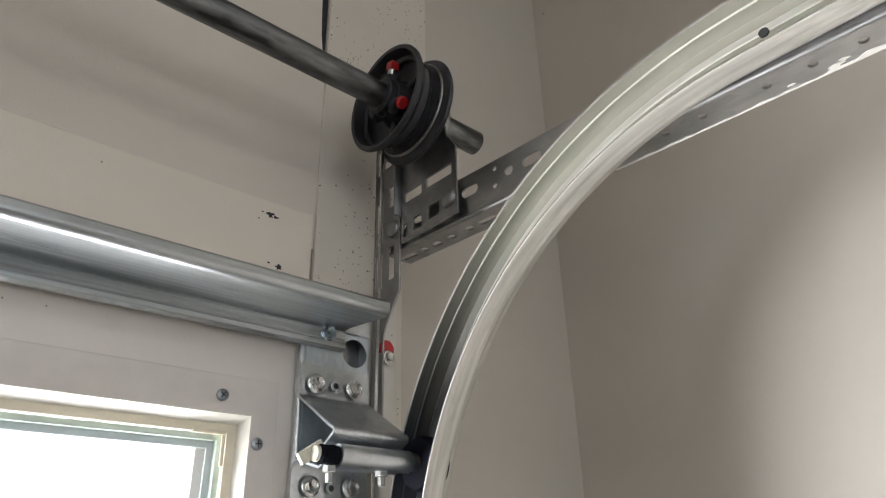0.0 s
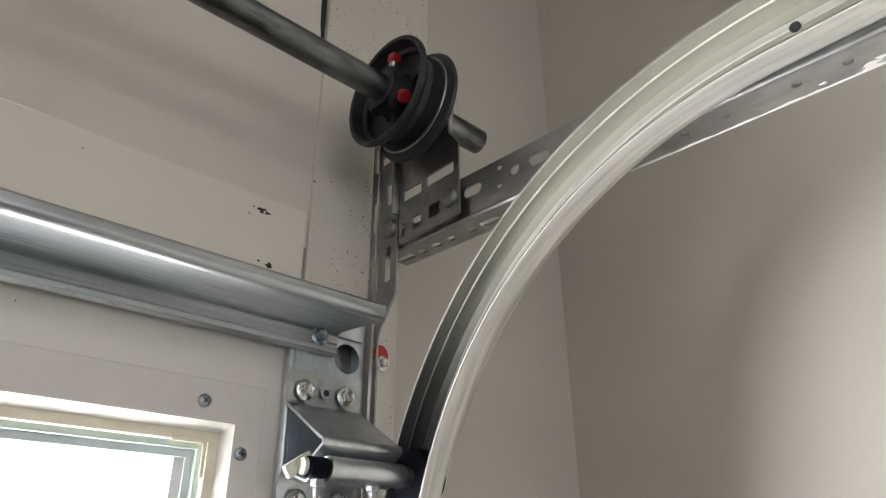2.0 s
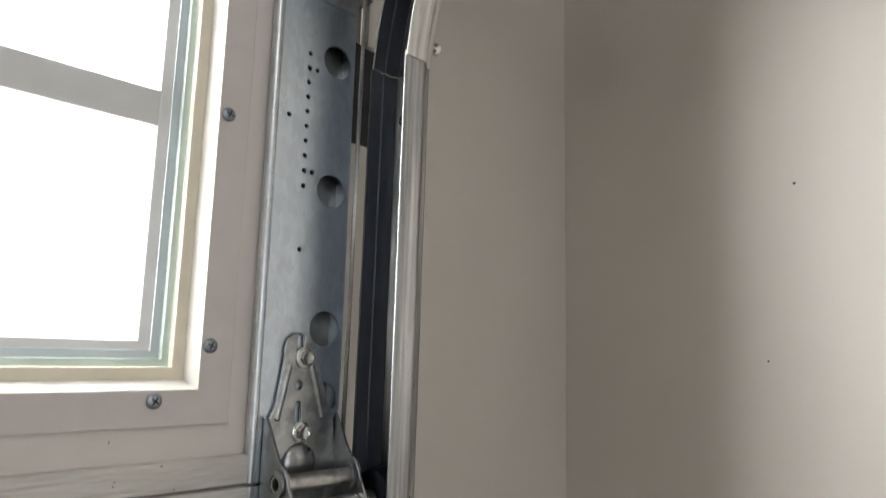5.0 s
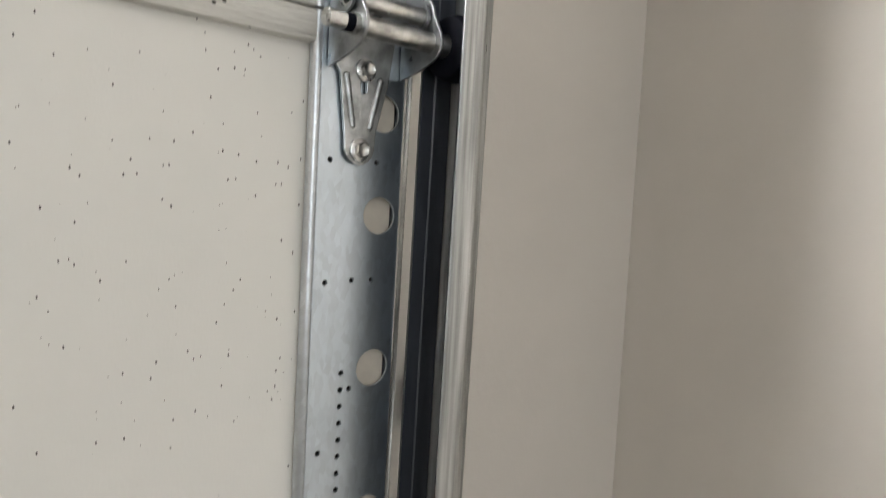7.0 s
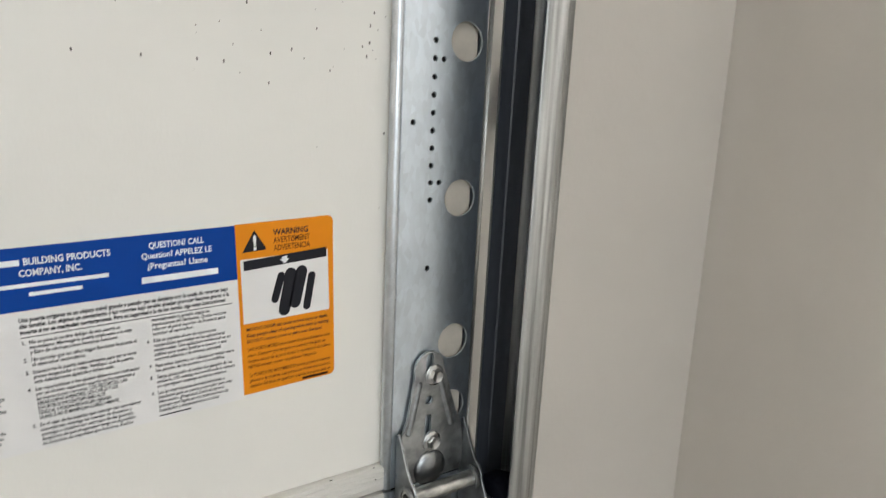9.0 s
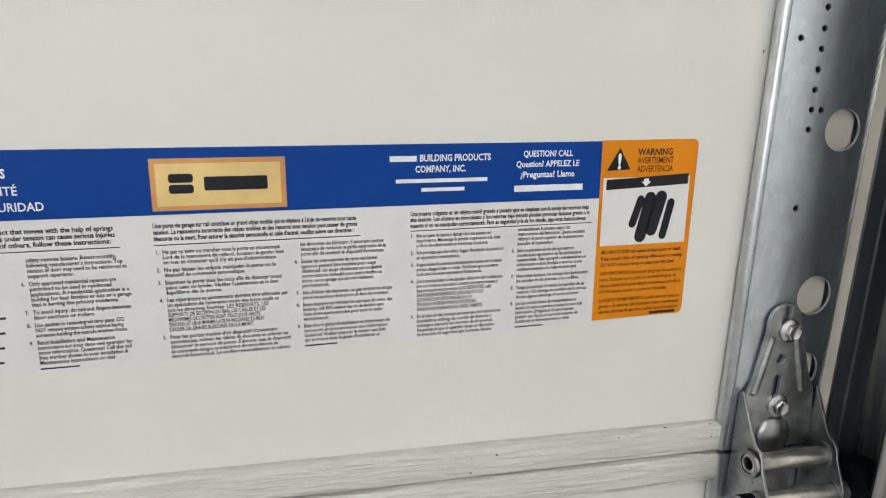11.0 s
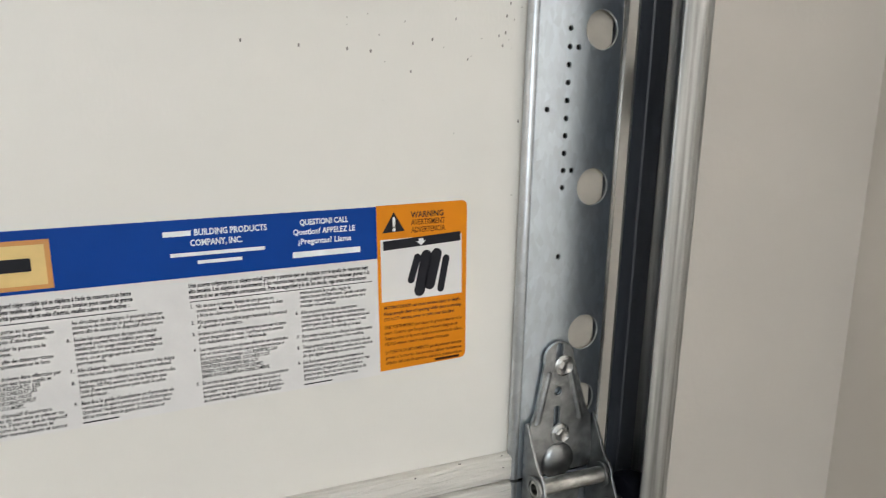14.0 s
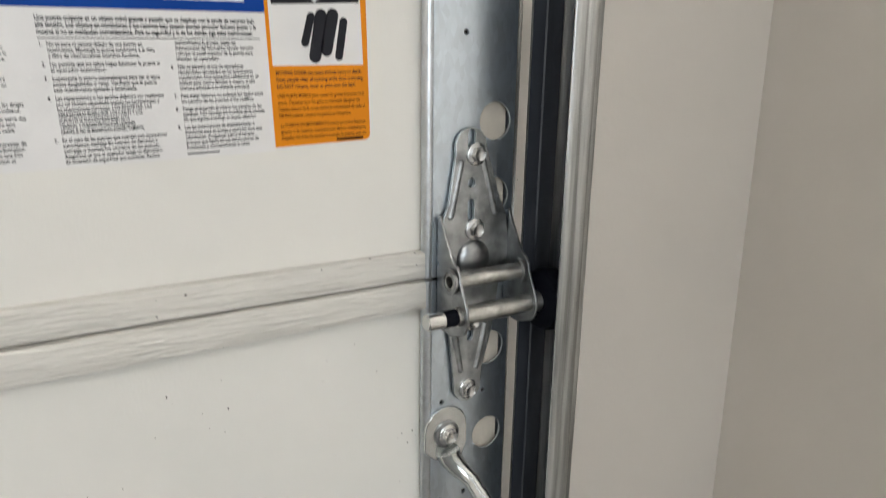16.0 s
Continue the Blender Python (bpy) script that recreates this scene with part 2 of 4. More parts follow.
M_LEAF = galvanised("leaf_steel", (0.49, 0.51, 0.52), 0.33, 160, dark=0.5, wear=0.75, mottle=90)
M_RED = plain("red_plastic", (0.45, 0.015, 0.02), 0.35)
M_CABLE = galvanised("wire_rope", (0.42, 0.41, 0.39), 0.4, 600, dark=0.5, wear=0.6)
M_WHITEMETAL = plain("white_coated_clamp", (0.56, 0.54, 0.46), 0.4, 0.1, tone=0.25)
M_DULL = plain("dull_zinc", (0.27, 0.275, 0.27), 0.6, 0.0, tone=0.2, spec=0.2)
M_SCREW = galvanised("screw_steel", (0.40, 0.43, 0.48), 0.35, 300, dark=0.5, wear=0.5)
M_FLOOR = painted("concrete", (0.15, 0.146, 0.138), 0.7, dirt=0.05, bump_scale=90)
M_LAMP, lnt, lb = nodes_of("lamp_diffuser")
lb.inputs["Emission Color"].default_value, lb.inputs["Emission Strength"].default_value = (1, 0.96, 0.9, 1), 3.0
M_GLASS, gnt, gb = nodes_of("clear_glass")
gb.inputs["Transmission Weight"].default_value, gb.inputs["Roughness"].default_value, gb.inputs["IOR"].default_value = 1.0, 0.0, 1.1
M_BLUE = plain("label_blue", (0.001, 0.044, 0.265), 0.5, tone=0.03, strength=0.03, spec=0.15)
M_ORANGE = plain("label_orange", (0.68, 0.23, 0.006), 0.5, tone=0.03, strength=0.03, spec=0.15)
M_PAPER = plain("label_white", (0.72, 0.71, 0.70), 0.35, tone=0.02, strength=0.03)
M_INK = plain("label_ink", (0.015, 0.015, 0.02), 0.4, spec=0.15)
M_GREYINK = plain("label_small_print", (0.02, 0.02, 0.024), 0.5, spec=0.15)
M_BROWNINK = plain("label_brown_print", (0.045, 0.014, 0.003), 0.5, spec=0.15)
M_WHITEINK = plain("label_white_print", (0.78, 0.80, 0.82), 0.4)
M_GOLD = plain("label_gold", (0.72, 0.52, 0.20), 0.35, tone=0.1)
M_GOLDRIM = plain("label_gold_rim", (0.60, 0.27, 0.07), 0.35, tone=0.1)

# woodgrain embossed rail
M_RAIL, rnt, rb = nodes_of("woodgrain_rail_paint")
rn = tex(rnt, "ShaderNodeTexNoise", 230, Detail=6.0, Distortion=1.2)
rnt.links.new(coords(rnt, (0.11, 1, 1.4)), rn.inputs["Vector"])
rw = ramp(rnt, rn.outputs["Fac"], 0.38, 0.6, (0.675, 0.655, 0.605), (0.735, 0.715, 0.665))
rs = specks(rnt, 150, 0.42, 0.18, (0.8, 1, 1), 7.0)
rnt.links.new(mixc(rnt, rs, rw, (0.06, 0.05, 0.04)), rb.inputs["Base Color"])
rb.inputs["Roughness"].default_value = 0.45
bump(rnt, rb, rn.outputs["Fac"], 0.75, 0.004)


# ---- mesh helpers ----
DOOR = Matrix(((1, 0, 0, 0), (0, 0, -1, 0), (0, 1, 0, 0), (0, 0, 0, 1)))  # plan (u, v) laid on the door's face, w towards the room
SIDE = Matrix(((0, 0, 1, 0), (1, 0, 0, 0), (0, 1, 0, 0), (0, 0, 0, 1)))  # plan (u, v) as (y, z), w along x


def sharp(me, deg=35):
    for p in me.polygons:
        p.use_smooth = True
    me.set_sharp_from_angle(angle=radians(deg))
    return me


def link(name, me, mat, parent=None, label="", deg=35):
    if isinstance(me, bmesh.types.BMesh):
        bm, me = me, bpy.data.meshes.new(name)
        bmesh.ops.recalc_face_normals(bm, faces=bm.faces)
        bm.to_mesh(me)
        bm.free()
    sharp(me, deg)
    if not me.materials:
        me.materials.append(mat)
    ob = new(name, me)
    if parent:
        ob.parent = parent
    if label:
        tagged(ob, label)
    return ob


def part(name, me, mat, parent, label=""):
    return link(name, me, mat, parent, label)


def thing(name, label, category, group="", kind=""):
    return tagged(new(name), label, category, group, kind)


def box(bm, x0, x1, y0, y1, z0, z1, bev=0.0, seg=2):
    vs = [bm.verts.new((x, y, z)) for x in (x0, x1) for y in (y0, y1) for z in (z0, z1)]
    fs = [bm.faces.new([vs[i] for i in f]) for f in ((0, 1, 3, 2), (4, 6, 7, 5), (0, 4, 5, 1), (2, 3, 7, 6), (0, 2, 6, 4), (1, 5, 7, 3))]
    bmesh.ops.recalc_face_normals(bm, faces=fs)
    if bev:
        bmesh.ops.bevel(bm, geom=list({e for f in fs for e in f.edges}), offset=bev, segments=seg, affect="EDGES", profile=0.5)
    return bm


def boxes(*rows, bev=0.0):
    bm = bmesh.new()
    for r in rows:
        box(bm, *r, bev=bev)
    return bm


def tube(bm, pts, r, n=20, r_in=0.0, cap=True):
    """A round bar, or a pipe where r_in is given, through the points."""
    pts = [Vector(p) for p in pts]
    rings = []
    up = None
    for i, p in enumerate(pts):
        d = (pts[min(i + 1, len(pts) - 1)] - pts[max(i - 1, 0)]).normalized()
        if up is None:
            up = d.orthogonal().normalized()
        up = (up - d * up.dot(d)).normalized()
        side = d.cross(up)
        rr = r[i] if isinstance(r, (list, tuple)) else r
        rings.append([bm.verts.new(p + (up * math.cos(a) + side * math.sin(a)) * rr) for a in (2 * math.pi * k / n for k in range(n))])
    for a, b in zip(rings, rings[1:]):
        for k in range(n):
            bm.faces.new((a[k], a[(k + 1) % n], b[(k + 1) % n], b[k]))
    if r_in:
        q = r_in / (r[0] if isinstance(r, (list, tuple)) else r)
        inner = [[bm.verts.new(p + (v.co - p) * q) for v in ring] for p, ring in ((pts[0], rings[0]), (pts[-1], rings[-1]))]
        for ring, inn in zip((rings[0], rings[-1]), inner):
            for k in range(n):
                bm.faces.new((ring[k], ring[(k + 1) % n], inn[(k + 1) % n], inn[k]))
        for k in range(n):
            bm.faces.new((inner[0][k], inner[0][(k + 1) % n], inner[1][(k + 1) % n], inner[1][k]))
    elif cap:
        bm.faces.new(rings[0])
        bm.faces.new(rings[-1])
    return bm


def disc(u, v, r, n=24, a0=0.0):
    return [(u + r * math.cos(a0 + 2 * math.pi * k / n), v + r * math.sin(a0 + 2 * math.pi * k / n)) for k in range(n)]


def slot(u, v, w, h, r=None, n=5):
    """A rounded rectangle, w by h, round (u, v)."""
    r = min(w, h) / 2 if r is None else min(r, w / 2, h / 2)
    out = []
    for cx, cy, a in ((u + w / 2 - r, v + h / 2 - r, 0), (u - w / 2 + r, v + h / 2 - r, 90), (u - w / 2 + r, v - h / 2 + r, 180), (u + w / 2 - r, v - h / 2 + r, 270)):
        out += [(cx + r * math.cos(radians(a + 90 * k / n)), cy + r * math.sin(radians(a + 90 * k / n))) for k in range(n + 1)]
    return out


def rect(u0, u1, v0, v1):
    return [(u0, v0), (u1, v0), (u1, v1), (u0, v1)]


def sheet(outline, holes, thick, m, w0=0.0, bev=0.0):
    """A punched plate: its outline and holes in plan, from w0 to w0 + thick along the plan's normal, laid by m."""
    cu = bpy.data.curves.new("plan", "CURVE")
    cu.dimensions, cu.fill_mode, cu.extrude, cu.bevel_depth, cu.bevel_resolution = "2D", "BOTH", max(thick / 2 - bev, 1e-5), bev, 1
    cu.offset = -bev
    for loop in [outline, *holes]:
        sp = cu.splines.new("POLY")
        sp.points.add(len(loop) - 1)
        for p, (u, v) in zip(sp.points, loop):
            p.co = (u, v, 0, 1)
        sp.use_cyclic_u = True
    ob = bpy.data.objects.new("plan", cu)
    scene.collection.objects.link(ob)
    me = bpy.data.meshes.new_from_object(ob.evaluated_get(bpy.context.evaluated_depsgraph_get()))
    bpy.data.objects.remove(ob)
    bpy.data.curves.remove(cu)
    me.transform(m @ Matrix.Translation((0, 0, w0 + thick / 2)))
    return me


def joined(*meshes):
    bm = bmesh.new()
    for me in meshes:
        bm.from_mesh(me)
    return bm


def channel(profile, stations, thick):
    """A thin rolled section: the profile's points swept through stations (origin, u axis, v axis), with thickness."""
    prof = [Vector(p) for p in profile]
    nrm = []
    for i, p in enumerate(prof):
        d = (prof[min(i + 1, len(prof) - 1)] - prof[max(i - 1, 0)]).normalized()
        nrm.append(Vector((-d.y, d.x)))
    loop = prof + [p + n * thick for p, n in reversed(list(zip(prof, nrm)))]
    bm = bmesh.new()
    rings = [[bm.verts.new(Vector(o) + Vector(u) * p.x + Vector(v) * p.y) for p in loop] for o, u, v in stations]
    n = len(loop)
    for a, b in zip(rings, rings[1:]):
        for k in range(n):
            bm.faces.new((a[k], a[(k + 1) % n], b[(k + 1) % n], b[k]))
    for ring in (rings[0], rings[-1]):
        h = len(prof)
        for k in range(h - 1):
            bm.faces.new((ring[k], ring[k + 1], ring[n - 2 - k], ring[n - 1 - k]))
    return bm


def arc(cx, cy, r, a0, a1, n=6):
    return [(cx + r * math.cos(radians(a0 + (a1 - a0) * k / n)), cy + r * math.sin(radians(a0 + (a1 - a0) * k / n))) for k in range(n + 1)]


def bolt_mesh(r=0.0055, h=0.0055, washer=0.0078, turn=0.3):
    """A hex head with a washer flange and a dished top; it points towards the room (-y)."""
    bm = bmesh.new()
    tube(bm, [(0, 0, 0), (0, -0.0014, 0), (0, -0.002, 0)], [washer, washer, washer * 0.86], 24)
    rings = []
    for y, k in ((-0.0018, 1.0), (-h * 0.85, 1.0), (-h, 0.86), (-h * 0.86, 0.55)):
        rings.append([bm.verts.new((r * k * math.cos(turn + a * math.pi / 3), y, r * k * math.sin(turn + a * math.pi / 3))) for a in range(6)])
    for a, b in zip(rings, rings[1:]):
        for k in range(6):
            bm.faces.new((a[k], a[(k + 1) % 6], b[(k + 1) % 6], b[k]))
    bm.faces.new(rings[-1])
    bmesh.ops.recalc_face_normals(bm, faces=bm.faces)
    me = bpy.data.meshes.new("bolt")
    bm.to_mesh(me)
    bm.free()
    return sharp(me, 30)


BOLT = bolt_mesh()
BOLT.materials.append(M_BOLT)
BOLT_BLUE = bolt_mesh(turn=0.1)
BOLT_BLUE.materials.append(M_BOLTB)


def bolt(parent, x, y, z, name="bolt", me=None, turn=0.0, size=1.0, label=""):
    ob = new(name, me or BOLT)
    ob.matrix_basis = pose(x, y, z, 0, turn, 0) @ Matrix.Scale(size, 4)
    ob.parent = parent
    if label:
        tagged(ob, label)
    return ob

# ---- the setting ----
WX, FY, CZ = 0.398, 0.052, 3.02  # side wall's face, front wall's face, ceiling
tagged(link("floor", boxes((-2.75, 0.6, -5.1, 1.6, -0.12, 0.0)), M_FLOOR), "grey concrete garage floor", "floor", kind="structure")
tagged(link("ceiling", boxes((-2.75, 0.6, -5.1, 0.25, CZ, CZ + 0.1)), M_CEIL), "plain off-white painted ceiling", "ceiling", kind="structure")
tagged(link("wall_east", boxes((WX, WX + 0.14, -5.1, 0.25, 0.0, CZ)), M_WALL), "smooth beige-grey painted side wall with a few specks", "wall", kind="structure")
tagged(link("wall_west", boxes((-2.75, -2.61, -5.1, 0.25, 0.0, CZ)), M_WALL), "beige-grey painted side wall", "wall", kind="structure")
# Unseen wall, with a hole cut to admit the rear fill light.
tagged(link("wall_north", sheet(rect(-2.75, 0.6, 0.0, CZ), [rect(-2.57, -0.23, 0.83, 2.67)], 0.13, DOOR, 4.97), M_DIM), "unseen dark rear wall with an opening added for fill light", "wall", kind="structure")
tagged(link("wall_south", sheet(rect(-2.61, WX, 0.0, CZ), [rect(-2.40, -0.01, 0.012, 2.10)], 0.14, DOOR, -FY - 0.14), M_WALL),
       "beige-grey painted front wall round the garage door", "wall", kind="structure")
tagged(link("jamb_board", sheet([(0.004, 0.0), (0.112, 0.0), (0.112, 2.256), (0.150, 2.256), (0.150, CZ), (0.004, CZ)], [], 0.0075, DOOR, -FY, 0.0012), M_BOARD),
       "beige painted wooden jamb board speckled with dark dirt", "trim", kind="structure")
tagged(link("header_board", sheet([(-2.6, 2.10), (0.0, 2.10), (0.0, 2.236), (-0.02, 2.235), (-2.6, 2.231)], [], 0.008, DOOR, -FY, 0.0015), M_HEADER),
       "cream painted header board with chipped knots above the door", "trim", kind="structure")
tagged(link("header_panel", sheet([(-2.6, 2.2), (-0.02, 2.2), (0.0036, 2.2), (0.0036, 2.41), (-0.004, 2.47), (-0.009, 2.6), (-0.009, CZ), (-2.6, CZ)], [], 0.004, DOOR, -FY, 0.0), M_HEADUP),
       "cream painted header panel with a ragged open joint", "trim", kind="structure")
tagged(link("open_joint", sheet([(0.002, 2.405), (0.0035, 2.45), (0.0035, 2.9), (-0.010, 2.9), (-0.009, 2.6), (-0.003, 2.46)], [], 0.001, DOOR, -FY, 0), M_RUBBER),
       "dark ragged gap between header panel and jamb board", "gap", kind="structure")


def chip(u, v, r, seed, plane=-0.0441):
    rnd = random.Random(seed)
    pts = []
    for k in range(14):
        a = 2 * math.pi * k / 14
        q = r * rnd.uniform(0.35, 1.15)
        pts.append((u + q * 1.5 * math.cos(a), v + q * math.sin(a)))
    return tagged(link("paint_chip", sheet(pts, [], 0.0008, DOOR, plane - 0.0002), M_RUBBER), "dark chipped knot in the painted board", "paint chip", "paint chips", kind="structure")


for cu_, cv_, cr_, cs_ in ((-0.0465, 2.2195, 0.0034, 1), (-0.0405, 2.2185, 0.0019, 2), (-0.0335, 2.1695, 0.003, 3), (-0.043, 2.171, 0.0012, 4), (-0.0545, 2.2205, 0.0008, 6), (-0.0575, 2.2125, 0.0007, 8)):
    chip(cu_, cv_, cr_, cs_)

strip = thing("jamb_strip", "white painted wooden stop strip fixed to the jamb", "trim", kind="structure")
part("upper_strip", boxes((0.074, 0.0925, 0.028, 0.0405, 1.957, 2.172), bev=0.0012), M_STRIP, strip)
part("lower_strip", boxes((0.058, 0.088, 0.028, 0.0405, 0.0, 1.868), bev=0.0012), M_STRIP, strip)
part("dark_recess", boxes((0.046, 0.094, 0.034, 0.0408, 1.866, 1.959)), M_RUBBER, strip, "dark recess between the two strips")

# ---- the sectional door ----
J = [1.0776 + 0.5334 * (i - 2) for i in range(5)]
PY = 0.009  # face of the panels, behind the stile's face at 0
door = thing("garage_door", "closed cream steel sectional garage door with galvanised end stiles", "garage door")
DOTS = [(0.0, 1.382 - 0.0112 * k) for k in range(10)] + [(0.0067, 1.3708), (0.0067, 1.2924), (-0.015, 1.331), (0.0, 1.235), (-0.015, 1.52), (0.0205, 1.521), (-0.015, 1.442), (0.005, 1.443), (0.0205, 1.443)]
BIG = [1.180, 1.2815, 1.383, 1.486, 1.5535]


def section(i):
    z0, z1 = J[i], J[i + 1]
    dz = z0 - J[2]
    top = i == 3
    sec = part("door_section", sheet(rect(-2.40, -0.024, z0, z1), [rect(x - 0.503, x - 0.022, 1.672, 2.023) for x in WINDOW_X] if top else [], 0.030, DOOR, -PY - 0.030), M_SPLASHED if i == 2 else M_TOPSKIN if top else M_PANEL, door,
               "cream door panel with windows" if top else "plain cream door panel flecked with dirt")
    holes = [disc(u, v + dz, 0.0019, 10) for u, v in DOTS] + [disc(0.0245, v + dz, 0.0126, 32) for v in BIG] + [disc(0.0245, 1.130 + dz, 0.0126, 32)]
    part("end_stile", sheet(rect(-0.0235, 0.0395, z0 + 0.0012, z1 - 0.0012), holes, 0.0016, DOOR, -0.0016, 0.0), M_STILE, sec, "punched galvanised steel end stile")
    # rolled edge on the panel's side, return on the track's side
    bm = bmesh.new()
    tube(bm, [(-0.0252, 0.0042, z0 + 0.0012), (-0.0252, 0.0042, z1 - 0.0012)], 0.0042, 16)
    part("rolled_edge", bm, M_GALV, sec, "rolled galvanised edge of the stile")
    part("side_return", boxes((0.0395, 0.0409, 0.0004, 0.039, z0 + 0.0012, z1 - 0.0012)), M_STILE, sec)
    bx, by = (0.0262, 0.0125) if top else (0.0366, 0.0050)
    # Dark boxes stand in for the shade behind the punched dots.
    part("cavity_shade", boxes((-0.0238, 0.0112, 0.0044, 0.037, z0 + 0.003, z1 - 0.003), *[(u - 0.003, u + 0.003, 0.0018, 0.0024, v + dz - 0.003, v + dz + 0.003) for u, v in DOTS if u > 0.011]), M_RUBBER, sec, "dark boxes in place of shade behind the punched dots")
    # Top section's backing is dark steel, to put the holes' shade in colour.
    part("backing", boxes((0.0114, bx, by, 0.038, z0 + 0.002, z1 - 0.002)), M_PLATE if top else M_FOAM, sec, "backing greyed for shade behind the stile's holes" if top else "beige insulation behind the stile's holes")
    # Darker strip in place of the unlit gap beside the backing.
    part("gap_strip", boxes((bx, 0.0393, by + 0.003, by + 0.005, z0 + 0.002, z1 - 0.002)), M_PLATE if top else M_RUBBER, sec)
    if i > 0:
        part("rail", boxes((-2.40, -0.0262, 0.0012, PY + 0.002, z0 + 0.0008, z0 + 0.0190), bev=0.0022), M_RAIL, sec, "woodgrain embossed bottom rail")
    if not top:
        part("rail", boxes((-2.40, -0.0262, 0.0006, PY + 0.002, z1 - 0.0205, z1 - 0.0008), bev=0.0022), M_RAIL, sec, "woodgrain embossed top rail")
    return sec


for i_ in range(4):
    section(i_)
for zj in J[1:4]:
    part("joint_seal", boxes((-2.40, 0.0385, 0.0066, PY + 0.0035, zj - 0.0013, zj + 0.0013)), M_SEAL, door, "dark seal in the joint between sections")
part("bottom_seal", boxes((-2.40, 0.039, 0.006, 0.036, 0.0, 0.012), bev=0.003), M_BLACK, door, "black rubber bottom seal")


def ring(u0, u1, v0, v1, w, thick, face, bev=0.0, w2=None):
    """A rectangular frame, w wide, whose face stands at y = face."""
    return sheet(rect(u0, u1, v0, v1), [rect(u0 + w, u1 - w, v0 + w, v1 - w)], thick, DOOR, -face - thick, bev)


def reveal(u0, u1, v0, v1, w, face, back):
    """A rim whose front slopes inwards from the outer edge at face to the inner edge at back."""
    bm = bmesh.new()
    loops = [[bm.verts.new((x, y, z)) for x, z in ((u0 + d, v0 + d), (u1 - d, v0 + d), (u1 - d, v1 - d), (u0 + d, v1 - d))] for d, y in ((0, face), (0.0008, face - 0.0008), (w, back), (w, back + 0.001), (0, back + 0.001))]
    for a, b in zip(loops, loops[1:] + loops[:1]):
        for k in range(4):
            bm.faces.new((a[k], a[(k + 1) % 4], b[(k + 1) % 4], b[k]))
    return bm


def screw_mesh():
    bm = bmesh.new()
    tube(bm, [(0, 0.0004, 0), (0, -0.0008, 0), (0, -0.0017, 0), (0, -0.0021, 0)], [0.0046, 0.0046, 0.0034, 0.0018], 20)
    for a in (0.4, 0.4 + math.pi / 2):
        c, s = math.cos(a), math.sin(a)
        vs = [bm.verts.new((0.0026 * c * i - 0.0005 * s * j, -0.0023, 0.0026 * s * i + 0.0005 * c * j)) for i, j in ((-1, -1), (1, -1), (1, 1), (-1, 1))]
        f = bm.faces.new(vs)
        f.material_index = 1
    me = bpy.data.meshes.new("screw")
    bm.to_mesh(me)
    bm.free()
    me.materials.append(M_SCREW)
    me.materials.append(M_RUBBER)
    return sharp(me)


SCREW = screw_mesh()


def window(x1):
    x0 = x1 - 0.525
    w = part("window", sheet(rect(x0, x1, 1.650, 2.052), [rect(x0 + 0.022, x1 - 0.022, 1.6715, 2.0232)], 0.004, DOOR, -PY - 0.0004, 0.001), M_FRAME, door, "off-white plastic window frame with screws")
    part("bezel", reveal(x0 + 0.0216, x1 - 0.0216, 1.6711, 2.0236, 0.0066, 0.0052, 0.0150), M_BEZEL, w, "white sloping inner rim")
    part("inner_step", ring(x0 + 0.0270, x1 - 0.0270, 1.6765, 2.0190, 0.0088, 0.005, 0.0152, 0.0008), M_CREAM, w, "cream inner step")
    part("corner_clip", boxes((x1 - 0.0620, x1 - 0.0365, 0.0138, 0.0150, 2.0088, 2.0118), (x1 - 0.0395, x1 - 0.0365, 0.0138, 0.0150, 1.9860, 2.0088), bev=0.0004), M_CREAM, w, "small cream corner clip")
    part("gasket", ring(x0 + 0.0355, x1 - 0.0355, 1.6850, 2.0105, 0.0052, 0.006, 0.0204, 0.0008), M_GREEN, w, "pale green edge of the glass")
    part("spacer", ring(x0 + 0.0400, x1 - 0.0400, 1.6895, 2.0060, 0.0060, 0.002, 0.0252, 0.0004), M_SPACER, w, "pale blue-grey glass spacer")
    part("outer_frame", ring(x0 + 0.040, x1 - 0.040, 1.689, 2.0125, 0.0125, 0.009, 0.030, 0.001), M_GREY, w, "grey outer frame seen through the glass")
    part("muntin", boxes((x0 + 0.052, x1 - 0.052, 0.030, 0.038, 1.841, 1.866), bev=0.001), M_GREY, w, "grey glazing bar")
    pane = part("pane", boxes((x0 + 0.040, x1 - 0.040, 0.0275, 0.0292, 1.690, 2.0115)), M_GLASS, w, "clear glass")
    pane.visible_shadow = False
    for sx, sz in ((-0.0155, 2.003), (-0.0160, 1.853), (-0.0165, 1.699), (-0.047, 2.036), (-0.049, 1.6655), (-0.25, 2.041), (-0.25, 1.6655), (-0.45, 2.041), (-0.45, 1.6655)):
        o = new("screw", SCREW)
        o.matrix_basis = pose(x1 + sx, PY - 0.0042, sz, 0, (sx * 9000 + sz * 7000) % 90, 0)
        o.parent = w
    return w


for wx in WINDOW_X:
    window(wx)

# ---- strut along the door's top ----
strut = thing("reinforcement_strut", "galvanised steel reinforcement strut across the top of the door", "strut")
